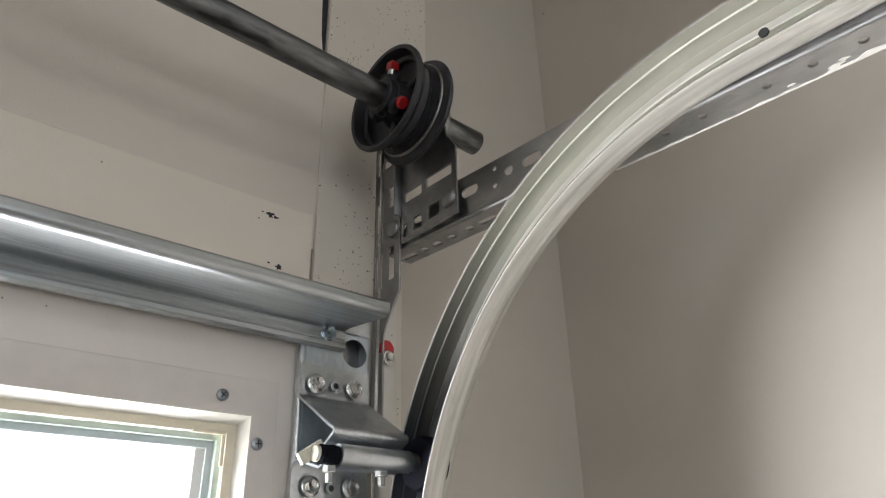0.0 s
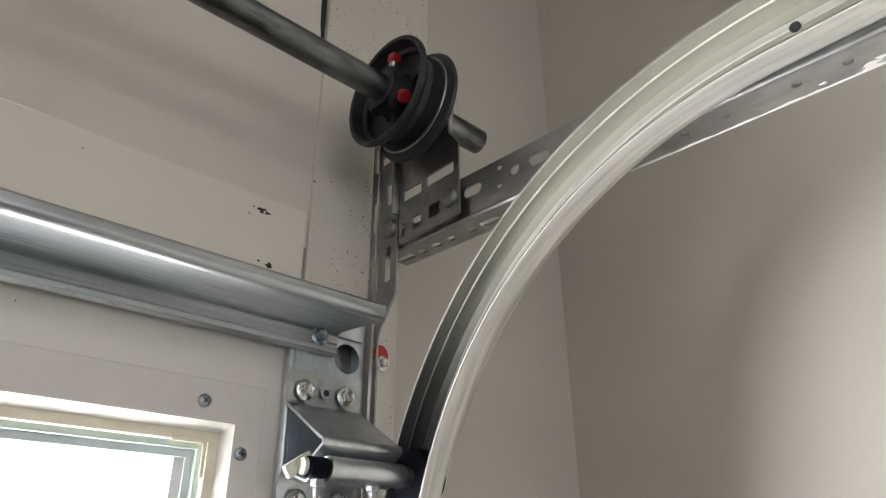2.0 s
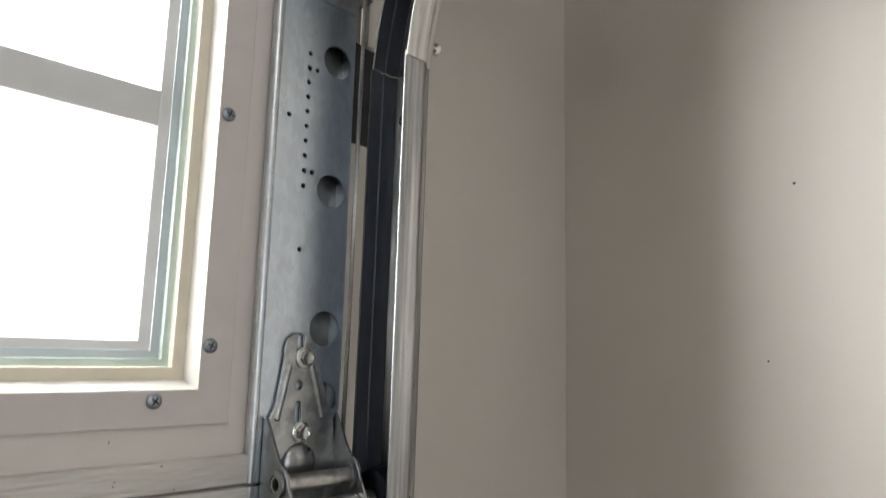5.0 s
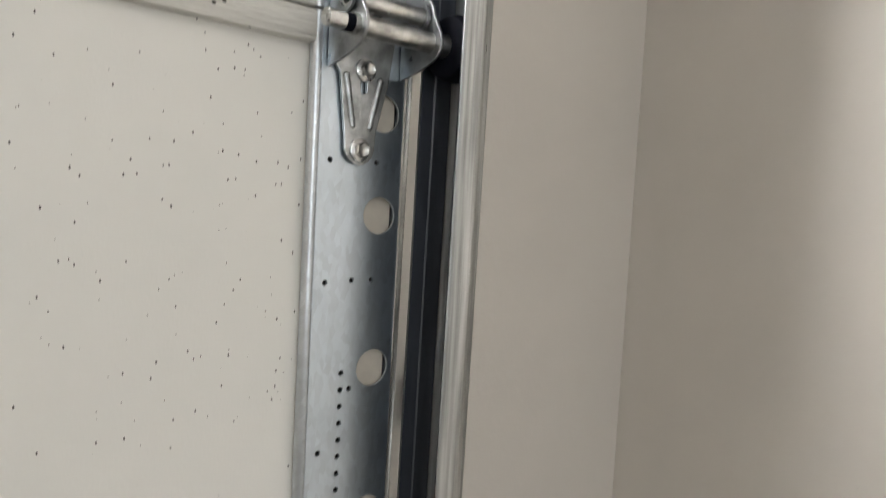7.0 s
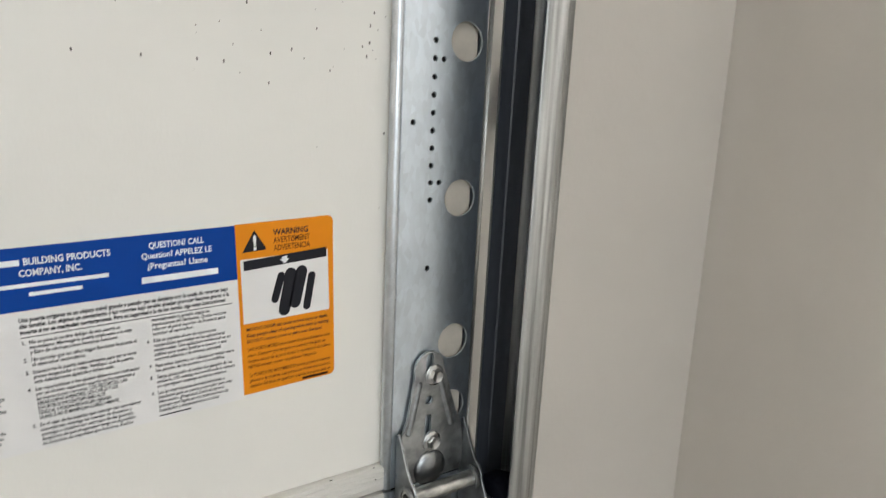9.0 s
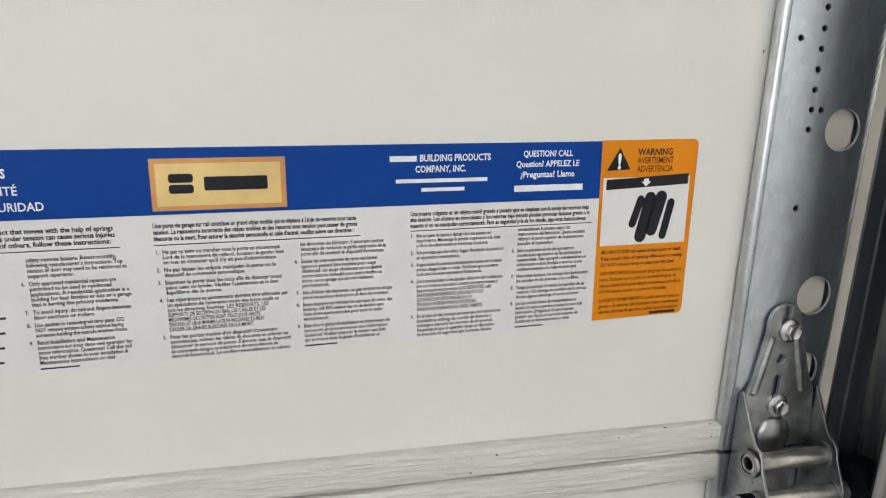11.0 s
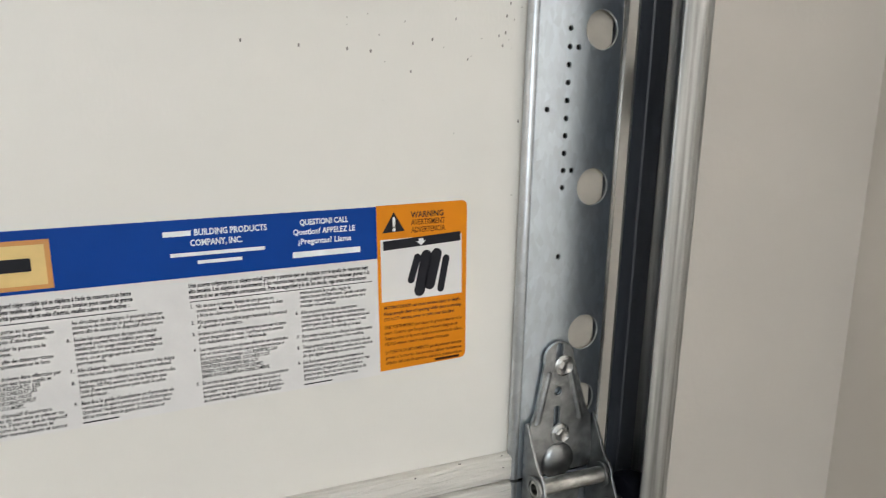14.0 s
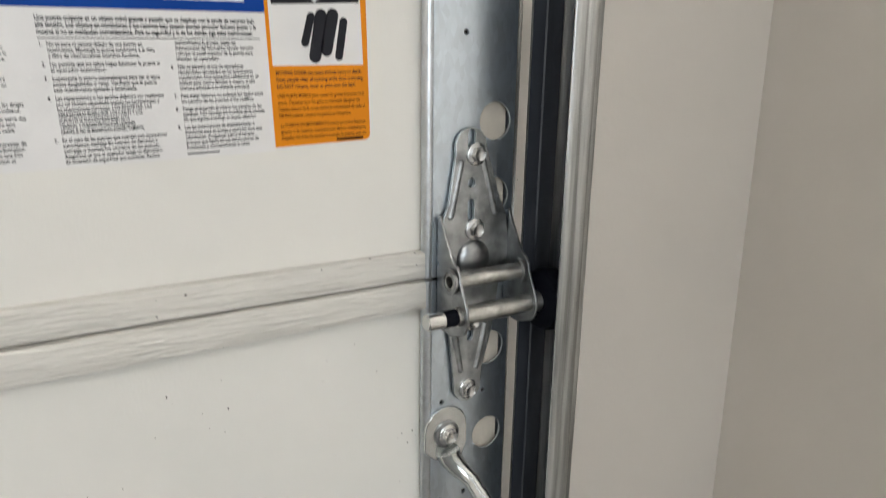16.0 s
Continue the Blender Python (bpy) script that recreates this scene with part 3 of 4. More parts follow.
pr = [(-0.0005, 2.0868), (-0.0032, 2.0866), (-0.0052, 2.0880), (-0.0054, 2.0902), (-0.0036, 2.0922), (-0.0036, 2.0945), (-0.0048, 2.0958), (-0.0048, 2.1004), (-0.0034, 2.1016), (-0.0040, 2.1034), (-0.0075, 2.1048)] + [(-0.012, 2.1054), (-0.030, 2.1040), (-0.060, 2.1010)] + arc(-0.0635, 2.1055, 0.0045, 270, 180, 5) + [(-0.0680, 2.1095), (-0.0660, 2.1112), (-0.050, 2.1150), (-0.020, 2.118), (-0.002, 2.120), (-0.002, 2.138)]
part("bar", channel(pr, [((x, 0, 0), (0, 1, 0), (0, 0, 1)) for x in (-2.40, -1.2, 0.0102)], 0.0014), M_STRUT, strut, "long galvanised hat-section bar")
part("spacer", boxes((0.0110, 0.0385, -0.0030, -0.0002, 2.103, 2.128), bev=0.0008), M_GALV, strut, "flat galvanised end spacer")
bolt(strut, -0.007, -0.0050, 2.0985, me=BOLT_BLUE, label="blue zinc hex bolt")

# ---- hinges, with their rollers ----
HJ = J[3]


def hinge(HJ, k, d=0.0):
    h = thing("door_hinge", "worn galvanised steel roller hinge bolted over a door joint", "hinge", "roller hinges")
    cx = 0.0055
    up = [(cx - 0.0165, HJ + 0.002), (cx - 0.0225, HJ + 0.012), (-0.0175, HJ + 0.041), (-0.0135, HJ + 0.050), (-0.0085, HJ + 0.082)] + [(0.0035 + 0.0125 * math.cos(radians(a)), HJ + 0.0865 + 0.0125 * math.sin(radians(a))) for a in range(175, -1, -25)] + [(0.0185, HJ + 0.078), (0.0285, HJ + 0.050), (0.0335, HJ + 0.040), (cx + 0.031, HJ + 0.012), (cx + 0.028, HJ + 0.002)]
    part("upper_leaf", sheet(up, [slot(0.0035, HJ + 0.0905, 0.0055, 0.014), disc(0.004, HJ + 0.063, 0.0029, 14), slot(0.004, HJ + 0.0445, 0.0048, 0.015)], 0.0024, DOOR, 0.0012, 0.0006), M_LEAF, h)
    low = [(cx - 0.0225, HJ - 0.004), (-0.0155, HJ - 0.033), (-0.0125, HJ - 0.036), (-0.0075, HJ - 0.075)] + [(0.0042 + 0.0115 * math.cos(radians(a)), HJ - 0.0815 + 0.0115 * math.sin(radians(a))) for a in range(190, 351, 20)] + [(0.0165, HJ - 0.070), (0.0245, HJ - 0.040), (cx + 0.024, HJ - 0.004)]
    part("lower_leaf", sheet(low, [slot(0.0055, HJ - 0.0425, 0.0046, 0.010)], 0.0024, DOOR, 0.0012, 0.0006), M_LEAF, h)
    for a, b in (((-0.0125, HJ + 0.040), (-0.0040, HJ + 0.078)), ((0.0240, HJ + 0.040), (0.0128, HJ + 0.078)), ((-0.0085, HJ - 0.036), (-0.0015, HJ - 0.070)), ((0.0185, HJ - 0.036), (0.0108, HJ - 0.070))):
        part("rib", tube(bmesh.new(), [(a[0] + (b[0] - a[0]) * t, -0.0023 - d, a[1] + (b[1] - a[1]) * t) for t, d in ((-0.05, -0.0012), (0.03, 0), (0.97, 0), (1.05, -0.0012))], [0.0008, 0.0030, 0.0026, 0.0008], 12), M_LEAF, h, "pressed stiffening rib")
    # dome pressed into the leaf over the joint
    dome = bmesh.new()
    bmesh.ops.create_uvsphere(dome, u_segments=24, v_segments=10, radius=1.0, matrix=Matrix.Translation((0.0065, -0.0034, HJ + 0.011)) @ Matrix.Diagonal((0.0135, 0.0045, 0.0135, 1)))
    part("dome", dome, M_HINGE, h, "pressed half-round boss")
    # side cheeks that carry the two tubes
    for x in (-0.0205, 0.0352):
        ear = [(-0.001, HJ + 0.041), (-0.004, HJ + 0.043), (-0.020, HJ + 0.020)] + [(-0.0235 + 0.0105 * math.cos(radians(a)), HJ + 0.004 + 0.0115 * math.sin(radians(a))) for a in (95, 125, 155, 180)] + [(-0.0415 - d * 0.6, HJ - 0.008 - d)] + [(-0.032 - d * 0.6 + 0.0105 * math.cos(radians(a)), HJ - 0.0145 - d + 0.0115 * math.sin(radians(a))) for a in (180, 205, 230, 255)] + [(-0.022, HJ - 0.030 - d), (-0.006, HJ - 0.0335), (-0.001, HJ - 0.034)]
        part("cheek", sheet([(u * k, v) for u, v in ear], [disc(-0.0235 * k, HJ + 0.003, 0.0052, 18), disc(-0.031 * k - d * 0.5, HJ - 0.0135 - d, 0.0062, 18)], 0.0022, SIDE, x, 0.0005), M_HINGE, h, "folded side cheek")
    part("knuckle", tube(bmesh.new(), [(x, -0.0235 * k, HJ + 0.003) for x in (-0.0225, -0.015, 0.030, 0.0350)], 0.0056, 24, 0.0040), M_TUBE, h, "rolled hinge knuckle")
    part("stem_tube", tube(bmesh.new(), [(-0.0235, -0.031 * k - d * 0.5, HJ - 0.0135 - d), (0.0385, -0.031 * k - d * 0.5, HJ - 0.0135 - d)], 0.0062, 24, 0.0050), M_TUBE, h, "rolled tube for the roller's stem")
    for x in (-0.0222, 0.0334):
        part("collar", tube(bmesh.new(), [(x - 0.001, -0.0235 * k, HJ + 0.003), (x + 0.001, -0.0235 * k, HJ + 0.003)], 0.0085, 24, 0.006), M_HINGE, h, "flared collar round the tube")
    for x, z, t in ((0.0070, HJ + 0.0815, 10), (0.0070, HJ + 0.0315, 35), (0.0060, HJ - 0.0325, 20), (0.0042, HJ - 0.0835, 50)):
        bolt(h, x, -0.0036, z, turn=t, size=0.95)
    return h


def roller(x0=-0.041, x1=0.0675, dark=True):
    r = thing("track_roller", "black nylon track roller on a steel stem", "roller", "track rollers")
    part("stem", tube(bmesh.new(), [(x0, 0, 0), (x0 + 0.001, 0, 0), (0.058, 0, 0)], [0.0045, 0.0053, 0.0053], 20), M_BOLT, r, "round zinc stem")
    part("wheel", tube(bmesh.new(), [(0.0475, 0, 0), (0.049, 0, 0), (0.054, 0, 0), (0.062, 0, 0), (0.067, 0, 0), (0.0685, 0, 0)], [0.017, 0.0195, 0.0215, 0.0215, 0.0195, 0.016], 36), M_BLACK, r, "black nylon wheel")
    part("hub", tube(bmesh.new(), [(0.0415, 0, 0), (0.0475, 0, 0)], [0.0066, 0.0074], 24), M_TUBE, r, "steel hub washer")
    part("bush", tube(bmesh.new(), [(-0.0285, 0, 0), (-0.016, 0, 0)], 0.0056, 20), M_BLACK, r, "dark greasy stretch of the stem")
    return r


hinge(J[3], 1.0)
hinge(J[2], 0.82, 0.0045)
roll = roller()
roll.matrix_basis = pose(0, -0.031, HJ - 0.0135)
r2 = copy_thing(roll, pose(-0.004, -0.0254 - 0.00225, HJ - 0.5334 - 0.018))
r3 = copy_thing(roll, pose(0.002, -0.0520, 1.9905))

# ---- top roller bracket ----
tb = thing("top_bracket", "galvanised steel top roller bracket bolted to the door's upper corner", "bracket")
tp = [(-0.0016, 2.070), (-0.0016, 2.0465)] + arc(-0.006, 2.0455, 0.0044, 0, -50, 3) + [(-0.052, 2.0115)] + arc(-0.0515, 2.0075, 0.0042, 120, 215, 6) + [(-0.047, 2.0005), (-0.043, 1.998)]
part("upper_plate", channel([(u, v) for u, v in tp], [((x, 0, 0), (0, 1, 0), (0, 0, 1)) for x in (-0.0285, 0.0405)], 0.0020), M_GALV, tb, "bent galvanised plate")
part("slide_tube", tube(bmesh.new(), [(-0.0225, -0.0520, 1.9905), (0.0425, -0.0520, 1.9905)], 0.0085, 26, 0.0062), M_GALV, tb, "galvanised tube round the stem")
lp = [(-0.0445, 1.9835), (-0.040, 1.982), (-0.014, 1.990), (-0.007, 1.9915), (-0.0035, 1.988), (-0.0022, 1.984), (-0.0022, 1.960)]
part("lower_plate", channel(lp, [((x, 0, 0), (0, 1, 0), (0, 0, 1)) for x in (-0.0305, 0.0395)], 0.0020), M_GALV, tb, "curved lower plate")
clamp_bm = box(bmesh.new(), -0.0110, 0.0110, -0.0015, 0.0030, -0.0045, 0.0045, bev=0.0010)
bmesh.ops.transform(clamp_bm, matrix=Matrix.Translation((-0.0410, -0.0475, 1.9920)) @ Matrix.Rotation(radians(-33), 4, "Y"), verts=clamp_bm.verts)
part("clamp", clamp_bm, M_WHITEMETAL, tb, "pale worn tilted clamp plate beside the tube's end")
part("stem_cap", tube(bmesh.new(), [(-0.0425, -0.0520, 1.9905), (-0.0418, -0.0520, 1.9905), (-0.0388, -0.0520, 1.9905)], [0.0040, 0.0056, 0.0056], 20), M_WHITEMETAL, tb, "pale worn end of the stem")
part("grease", tube(bmesh.new(), [(-0.0388, -0.0520, 1.9905), (-0.0370, -0.0521, 1.9904), (-0.0320, -0.0520, 1.9906), (-0.0270, -0.0520, 1.9903), (-0.0215, -0.0520, 1.9905)], [0.0058, 0.0072, 0.0066, 0.0074, 0.0062], 18), M_BLACK, tb, "black grease on the stem")
for x in (-0.0265, 0.0195):
    part("clamp_bolt", tube(bmesh.new(), [(x, -0.049, 1.9835), (x, -0.049, 1.979), (x, -0.049, 1.9785), (x, -0.049, 1.972)], [0.0052, 0.0052, 0.0031, 0.0029], 6), M_DULL, tb, "small hex nut and thread")
for x, z, t in ((-0.015, 2.0535, 5), (0.0222, 2.0540, 22), (-0.015, 1.9740, 40), (0.0222, 1.9745, 12)):
    bolt(tb, x, -0.0042, z, turn=t, size=1.02)
for z in (2.0540, 1.9735):
    part("rivet", tube(bmesh.new(), [(0.0035, -0.0040, z), (0.0035, -0.0058, z)], 0.0042, 18, 0.0026), M_GALV, tb, "hollow rivet")
    part("rivet_hole", tube(bmesh.new(), [(0.0035, -0.0040, z), (0.0035, -0.0048, z)], 0.0027, 16), M_RUBBER, tb, "dark hole through the rivet")

# ---- tracks ----
TR = [(0.0430, 0.0012), (0.0432, 0.0004), (0.0440, 0.0000), (0.0465, -0.0003), (0.0495, -0.0004), (0.0522, -0.0001), (0.0535, 0.0002), (0.0550, 0.0000), (0.0580, -0.0003), (0.0610, 0.0001), (0.0638, 0.0016), (0.0662, 0.0042), (0.0690, 0.0074), (0.0712, 0.0090), (0.0735, 0.0092), (0.0758, 0.0100), (0.0772, 0.0118), (0.0777, 0.0150), (0.0777, 0.0190), (0.0748, 0.0212), (0.0748, 0.0262), (0.0777, 0.0284), (0.0777, 0.0312), (0.0755, 0.0330), (0.0755, 0.0362), (0.0777, 0.0382), (0.0777, 0.0415), (0.0755, 0.0470), (0.0700, 0.0496), (0.0500, 0.0496)]
RACE = [(0.0738, 0.0452), (0.0695, 0.0474), (0.0632, 0.0474), (0.0622, 0.0462), (0.0612, 0.0462), (0.0602, 0.0474), (0.0500, 0.0474)]
RACE_BACK = [(0.0752, 0.0268), (0.0752, 0.0395), (0.0740, 0.0448)]
RACE_FRONT = [(0.0450, 0.0040), (0.0500, 0.0032), (0.0560, 0.0032), (0.0625, 0.0046), (0.0665, 0.0085), (0.0700, 0.0112), (0.0738, 0.0122), (0.0752, 0.0165), (0.0755, 0.0188), (0.0728, 0.0212), (0.0728, 0.0255)]
LEAN = 0.0095  # the vertical track leans towards the jamb on its way down
CY, CZ0, R = -0.363, 1.880, 0.305
vt = thing("vertical_track", "galvanised steel vertical door track worn bright on its lip", "track")
part("rail", channel(TR, [((0, CY + R + LEAN * (1.916 - z), z), (1, 0, 0), (0, 1, 0)) for z in (0.03, 1.0, 1.9155)], 0.0017), M_TRACK, vt, "long rolled galvanised channel")
# Linings darken the channel's inside, with its shade in their colour.
part("inner_race", channel(RACE, [((0, CY + R + LEAN * (1.916 - z), z), (1, 0, 0), (0, 1, 0)) for z in (0.03, 1.0, 1.9155)], 0.0004), M_RACE, vt, "inner race, dark shade in its colour")
part("front_race", channel(RACE_FRONT, [((0, CY + R + LEAN * (1.916 - z), z), (1, 0, 0), (0, 1, 0)) for z in (0.03, 1.0, 1.9155)], 0.0003), M_RACE, vt, "inside of the lip, dark with grease and painted shade")
ct = thing("curved_track", "curved galvanised steel track that turns from the jamb to overhead", "track")
st = []
for k in range(49):
    a = radians(5.9 + (90 - 5.9) * k / 48)
    c, s = math.cos(a), math.sin(a)
    st.append(((0, CY + R * c, CZ0 + R * s), (1, 0, 0), (0, c, s)))
st += [((0, y, CZ0 + R), (1, 0, 0), (0, 0, 1)) for y in (-0.6, -1.2, -2.6)]
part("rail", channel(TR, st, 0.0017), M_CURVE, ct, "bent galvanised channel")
# Linings carry the channel's painted shade round the bend.
part("inner_race", channel(RACE, st, 0.0004), M_FADE, ct, "inner race, dark shade in its colour")
part("front_race", channel(RACE_FRONT, st, 0.0003), M_FADE, ct, "inside of the lip, fading shade in its colour")
part("back_race", channel(RACE_BACK, st, 0.0003), M_FADE, ct, "back of the channel, fading shade in its colour")
part("track_hole", tube(bmesh.new(), [(0.0736, -0.3720, 2.2170), (0.0752, -0.3720, 2.2170)], 0.0033, 18), M_RUBBER, ct, "dark punched hole")
part("joint_plate", boxes((0.0797, 0.0815, -0.034, -0.012, 1.862, 1.968), bev=0.0006), M_GALV, vt, "galvanised splice plate")
for z, y in ((1.9345, -0.044), (1.878, -0.022)):
    part("splice_bolt", tube(bmesh.new(), [(0.0705, y, z), (0.0722, y, z), (0.0732, y, z), (0.083, y, z), (0.0832, y, z), (0.087, y, z)], [0.0018, 0.0042, 0.0048, 0.0030, 0.0050, 0.0050], 14), M_BOLT, vt, "small round-headed bolt")
for z in (0.55, 1.35):
    part("track_bracket", boxes((0.0797, 0.0815, -0.020, 0.0405, z - 0.02, z + 0.02), (0.0797, 0.105, 0.0385, 0.0405, z - 0.02, z + 0.02)), M_GALV, vt, "galvanised jamb bracket")

# ---- flag bracket, bearing plate and angle ----
flag = thing("flag_bracket", "dark punched steel flag bracket beside the curved track", "bracket")
fo = [(0.0400, 1.995), (0.0225, 1.995), (0.0225, 2.118), (0.0190, 2.128), (-0.0025, 2.158), (-0.0025, 2.345), (0.0405, 2.365)]
fh = [slot(0.0315, 2.188, 0.011, 0.040, 0.002), slot(0.0315, 2.243, 0.011, 0.050, 0.002), slot(0.0115, 2.192, 0.010, 0.036, 0.002), slot(0.0115, 2.268, 0.008, 0.024, 0.002), slot(0.018, 2.312, 0.014, 0.010, 0.002), slot(0.0315, 2.318, 0.010, 0.03, 0.002)]
part("plate", sheet(fo, fh, 0.0022, SIDE, 0.0715, 0.0005), M_PLATE, flag, "punched dark steel plate")


def carriage(parent, x, y, z, r=0.0095):
    bm = bmesh.new()
    tube(bm, [(x + 0.0008, y, z), (x - 0.0008, y, z), (x - 0.0028, y, z), (x - 0.0042, y, z), (x - 0.0048, y, z)], [r, r, r * 0.86, r * 0.5, r * 0.12], 24)
    return part("carriage_bolt", bm, M_PLATE, parent, "domed carriage bolt head")


carriage(flag, 0.0712, 0.0085, 2.2285)
bp = thing("bearing_plate", "dark punched steel bearing plate that holds the torsion shaft", "bracket")
po = [(-0.0085, 2.2045), (-0.0905, 2.2055), (-0.0905, 2.278), (-0.0775, 2.296), (-0.0765, 2.345), (-0.057, 2.3595), (-0.034, 2.350), (-0.0085, 2.318)]
ph = [slot(-0.027, 2.2535, 0.026, 0.011, 0.002), slot(-0.066, 2.2555, 0.036, 0.011, 0.002), slot(-0.0145, 2.217, 0.007, 0.013, 0.0015), slot(-0.033, 2.219, 0.013, 0.013, 0.0015), slot(-0.0575, 2.2215, 0.016, 0.014, 0.0015)]
part("plate", sheet(po, ph, 0.0022, SIDE, 0.0690, 0.0005), M_PLATE, bp, "punched dark steel plate")
part("fold", boxes((0.0605, 0.0712, -0.0085, -0.0063, 2.235, 2.320), bev=0.0006), M_PLATE, bp, "folded edge towards the door")
part("bearing", tube(bmesh.new(), [(0.0662, -0.057, 2.324), (0.078, -0.057, 2.324)], 0.019, 30, 0.0132), M_PLATE, bp, "round shaft bearing")
carriage(bp, 0.0690, -0.0785, 2.2245)
an = thing("perforated_angle", "galvanised perforated angle iron carrying the overhead track", "angle iron")
vh, hh = [], []
for k in range(17):
    y = -0.098 - 0.146 * (k - 1)
    vh += [slot(y, 2.2305, 0.021, 0.0105), disc(y - 0.032, 2.2395, 0.0024, 10), disc(y - 0.032, 2.2225, 0.0024, 10), disc(y - 0.049, 2.2305, 0.0047, 14), slot(y - 0.075, 2.2305, 0.021, 0.0105), slot(y - 0.110, 2.2305, 0.014, 0.0105)]
    y = 0.009 - 0.113 * k
    if k < 2:
        hh += [slot(0.0935, y, 0.0075, 0.023)] + [slot(0.0935, y - d, 0.0075, 0.0095, 0.002) for d in (0.024, 0.044, 0.064, 0.089)]
for k in range(30):
    hh.append(disc(0.0905, -0.259 - 0.0285 * k - 0.016 * (k // 3), 0.0031, 16))
part("upright_leaf", sheet(rect(-2.5, 0.0205, 2.2055, 2.2480), vh, 0.0020, SIDE, 0.0775, 0.0), M_ANGLE, an, "punched upright leaf")
FLAT = Matrix.Identity(4)
part("flat_leaf", sheet(rect(0.0795, 0.1065, -2.5, 0.0235), hh, 0.0020, FLAT, 2.2035, 0.0), M_ANGLE, an, "punched flat leaf")
part("bend", tube(bmesh.new(), [(0.0792, 0.0215, 2.2060), (0.0792, -2.5, 2.2060)], 0.0024, 12), M_ANGLE, an, "rounded bend")
smear_rnd = random.Random(5)
edge_in = [(0.1063 - smear_rnd.uniform(0.0004, 0.0022) * (1.0 if k < 26 else 2.4), -0.235 - 0.006 * k) for k in range(40)]
part("paint_smear", sheet([(0.1067, -0.235)] + [(0.1067, -0.469)] + edge_in[::-1], [], 0.0004, FLAT, 2.2029), M_STRIP, an, "ragged white paint smeared along the edge")
for u_, v_, r_ in ((0.101, -0.398, 0.004), (0.0985, -0.404, 0.0022), (0.1005, -0.372, 0.0016)):
    part("paint_smear", sheet([(u_ + r_ * q * math.cos(0.7 * k), v_ + 1.8 * r_ * q * math.sin(0.7 * k)) for k, q in enumerate([smear_rnd.uniform(0.4, 1.1) for _ in range(9)])], [], 0.0004, FLAT, 2.2029), M_STRIP, an, "splash of white paint")
an.matrix_basis = Matrix.Translation((0, 0, 2.205)) @ Matrix.Rotation(radians(2.1), 4, "X") @ Matrix.Translation((0, 0, -2.205))

# ---- torsion shaft, drum and cable ----
AY, AZ = -0.057, 2.324
sh = thing("torsion_shaft", "dull steel torsion tube running above the door", "shaft")
part("shaft_tube", tube(bmesh.new(), [(-2.45, AY, AZ), (-1.2, AY, AZ), (0.1305, AY, AZ)], 0.0127, 32, 0.0106), M_SHAFT, sh, "hollow steel tube")
drum = thing("cable_drum", "black cast cable drum with red set screws on the shaft", "drum")


def lathe(prof, n=64):
    bm = bmesh.new()
    rings = [[bm.verts.new((x, AY + r * math.cos(2 * math.pi * k / n), AZ + r * math.sin(2 * math.pi * k / n))) for k in range(n)] for x, r in prof]
    for a, b in zip(rings, rings[1:]):
        for k in range(n):
            bm.faces.new((a[k], a[(k + 1) % n], b[(k + 1) % n], b[k]))
    return bm


groove = []
for k in range(8):
    x = 0.0215 + 0.0026 * k
    groove += [(x, 0.0468), (x + 0.0008, 0.0450), (x + 0.0018, 0.0450), (x + 0.0026, 0.0468)]
part("body", lathe([(0.0125, 0.0138), (0.0125, 0.0200), (0.020, 0.0215), (0.0265, 0.0240), (0.0265, 0.0470), (0.0110, 0.0495), (0.0085, 0.0500), (0.0078, 0.0530), (0.0095, 0.0548), (0.0125, 0.0548), (0.0150, 0.0525), (0.0200, 0.0478)] + groove + [(0.0432, 0.0475), (0.0455, 0.0545), (0.0475, 0.0558), (0.0495, 0.0548), (0.0505, 0.0500), (0.0505, 0.0138)]), M_DRUM, drum, "black cast drum with a grooved face")
hub = bmesh.new()
tube(hub, [(0.0035, AY, AZ), (0.005, AY, AZ), (0.024, AY, AZ)], [0.0165, 0.0182, 0.0190], 32, 0.0128)
part("hub", hub, M_DRUM, drum, "cast hub round the shaft")
lugs = bmesh.new()
for a in (78, -52, 200):
    c, s = math.cos(radians(a)), math.sin(radians(a))
    tube(lugs, [(0.0145, AY + 0.012 * -c, AZ + 0.012 * s), (0.0145, AY - 0.0235 * c, AZ + 0.0235 * s), (0.0145, AY - 0.0245 * c, AZ + 0.0245 * s)], [0.0098, 0.0082, 0.0065], 6)
for a in (20, 140, 260):
    c, s = math.cos(radians(a)), math.sin(radians(a))
    tube(lugs, [(0.024, AY - 0.016 * c, AZ + 0.016 * s), (0.024, AY - 0.049 * c, AZ + 0.049 * s)], 0.0028, 8)
part("lugs", lugs, M_DRUM, drum, "cast bosses and webs")
for a, l in ((78, 0.0135), (-38, 0.0055)):
    c, s = math.cos(radians(a)), math.sin(radians(a))
    d = lambda q: (0.0135, AY - q * c, AZ + q * s)
    part("set_screw_thread", tube(bmesh.new(), [d(0.020), d(0.0245 + l * 0.55)], 0.0040, 14), M_BOLT, drum, "zinc set screw thread")
    part("set_screw", tube(bmesh.new(), [d(0.0245 + l * 0.5), d(0.0255 + l), d(0.0265 + l)], [0.0062, 0.0062, 0.0050], 4 if a > 0 else 12), M_RED, drum, "red painted square set screw head")
cb = bmesh.new()
pts = []
for k in range(66):
    a = 0.4 + 2 * math.pi * k / 60
    pts.append((0.0424 - 0.0024 * k / 60, AY + 0.0475 * math.cos(a), AZ + 0.0475 * math.sin(a)))
tube(cb, pts, 0.0016, 8)
part("wound_cable", cb, M_CABLE, drum, "turns of wire rope")
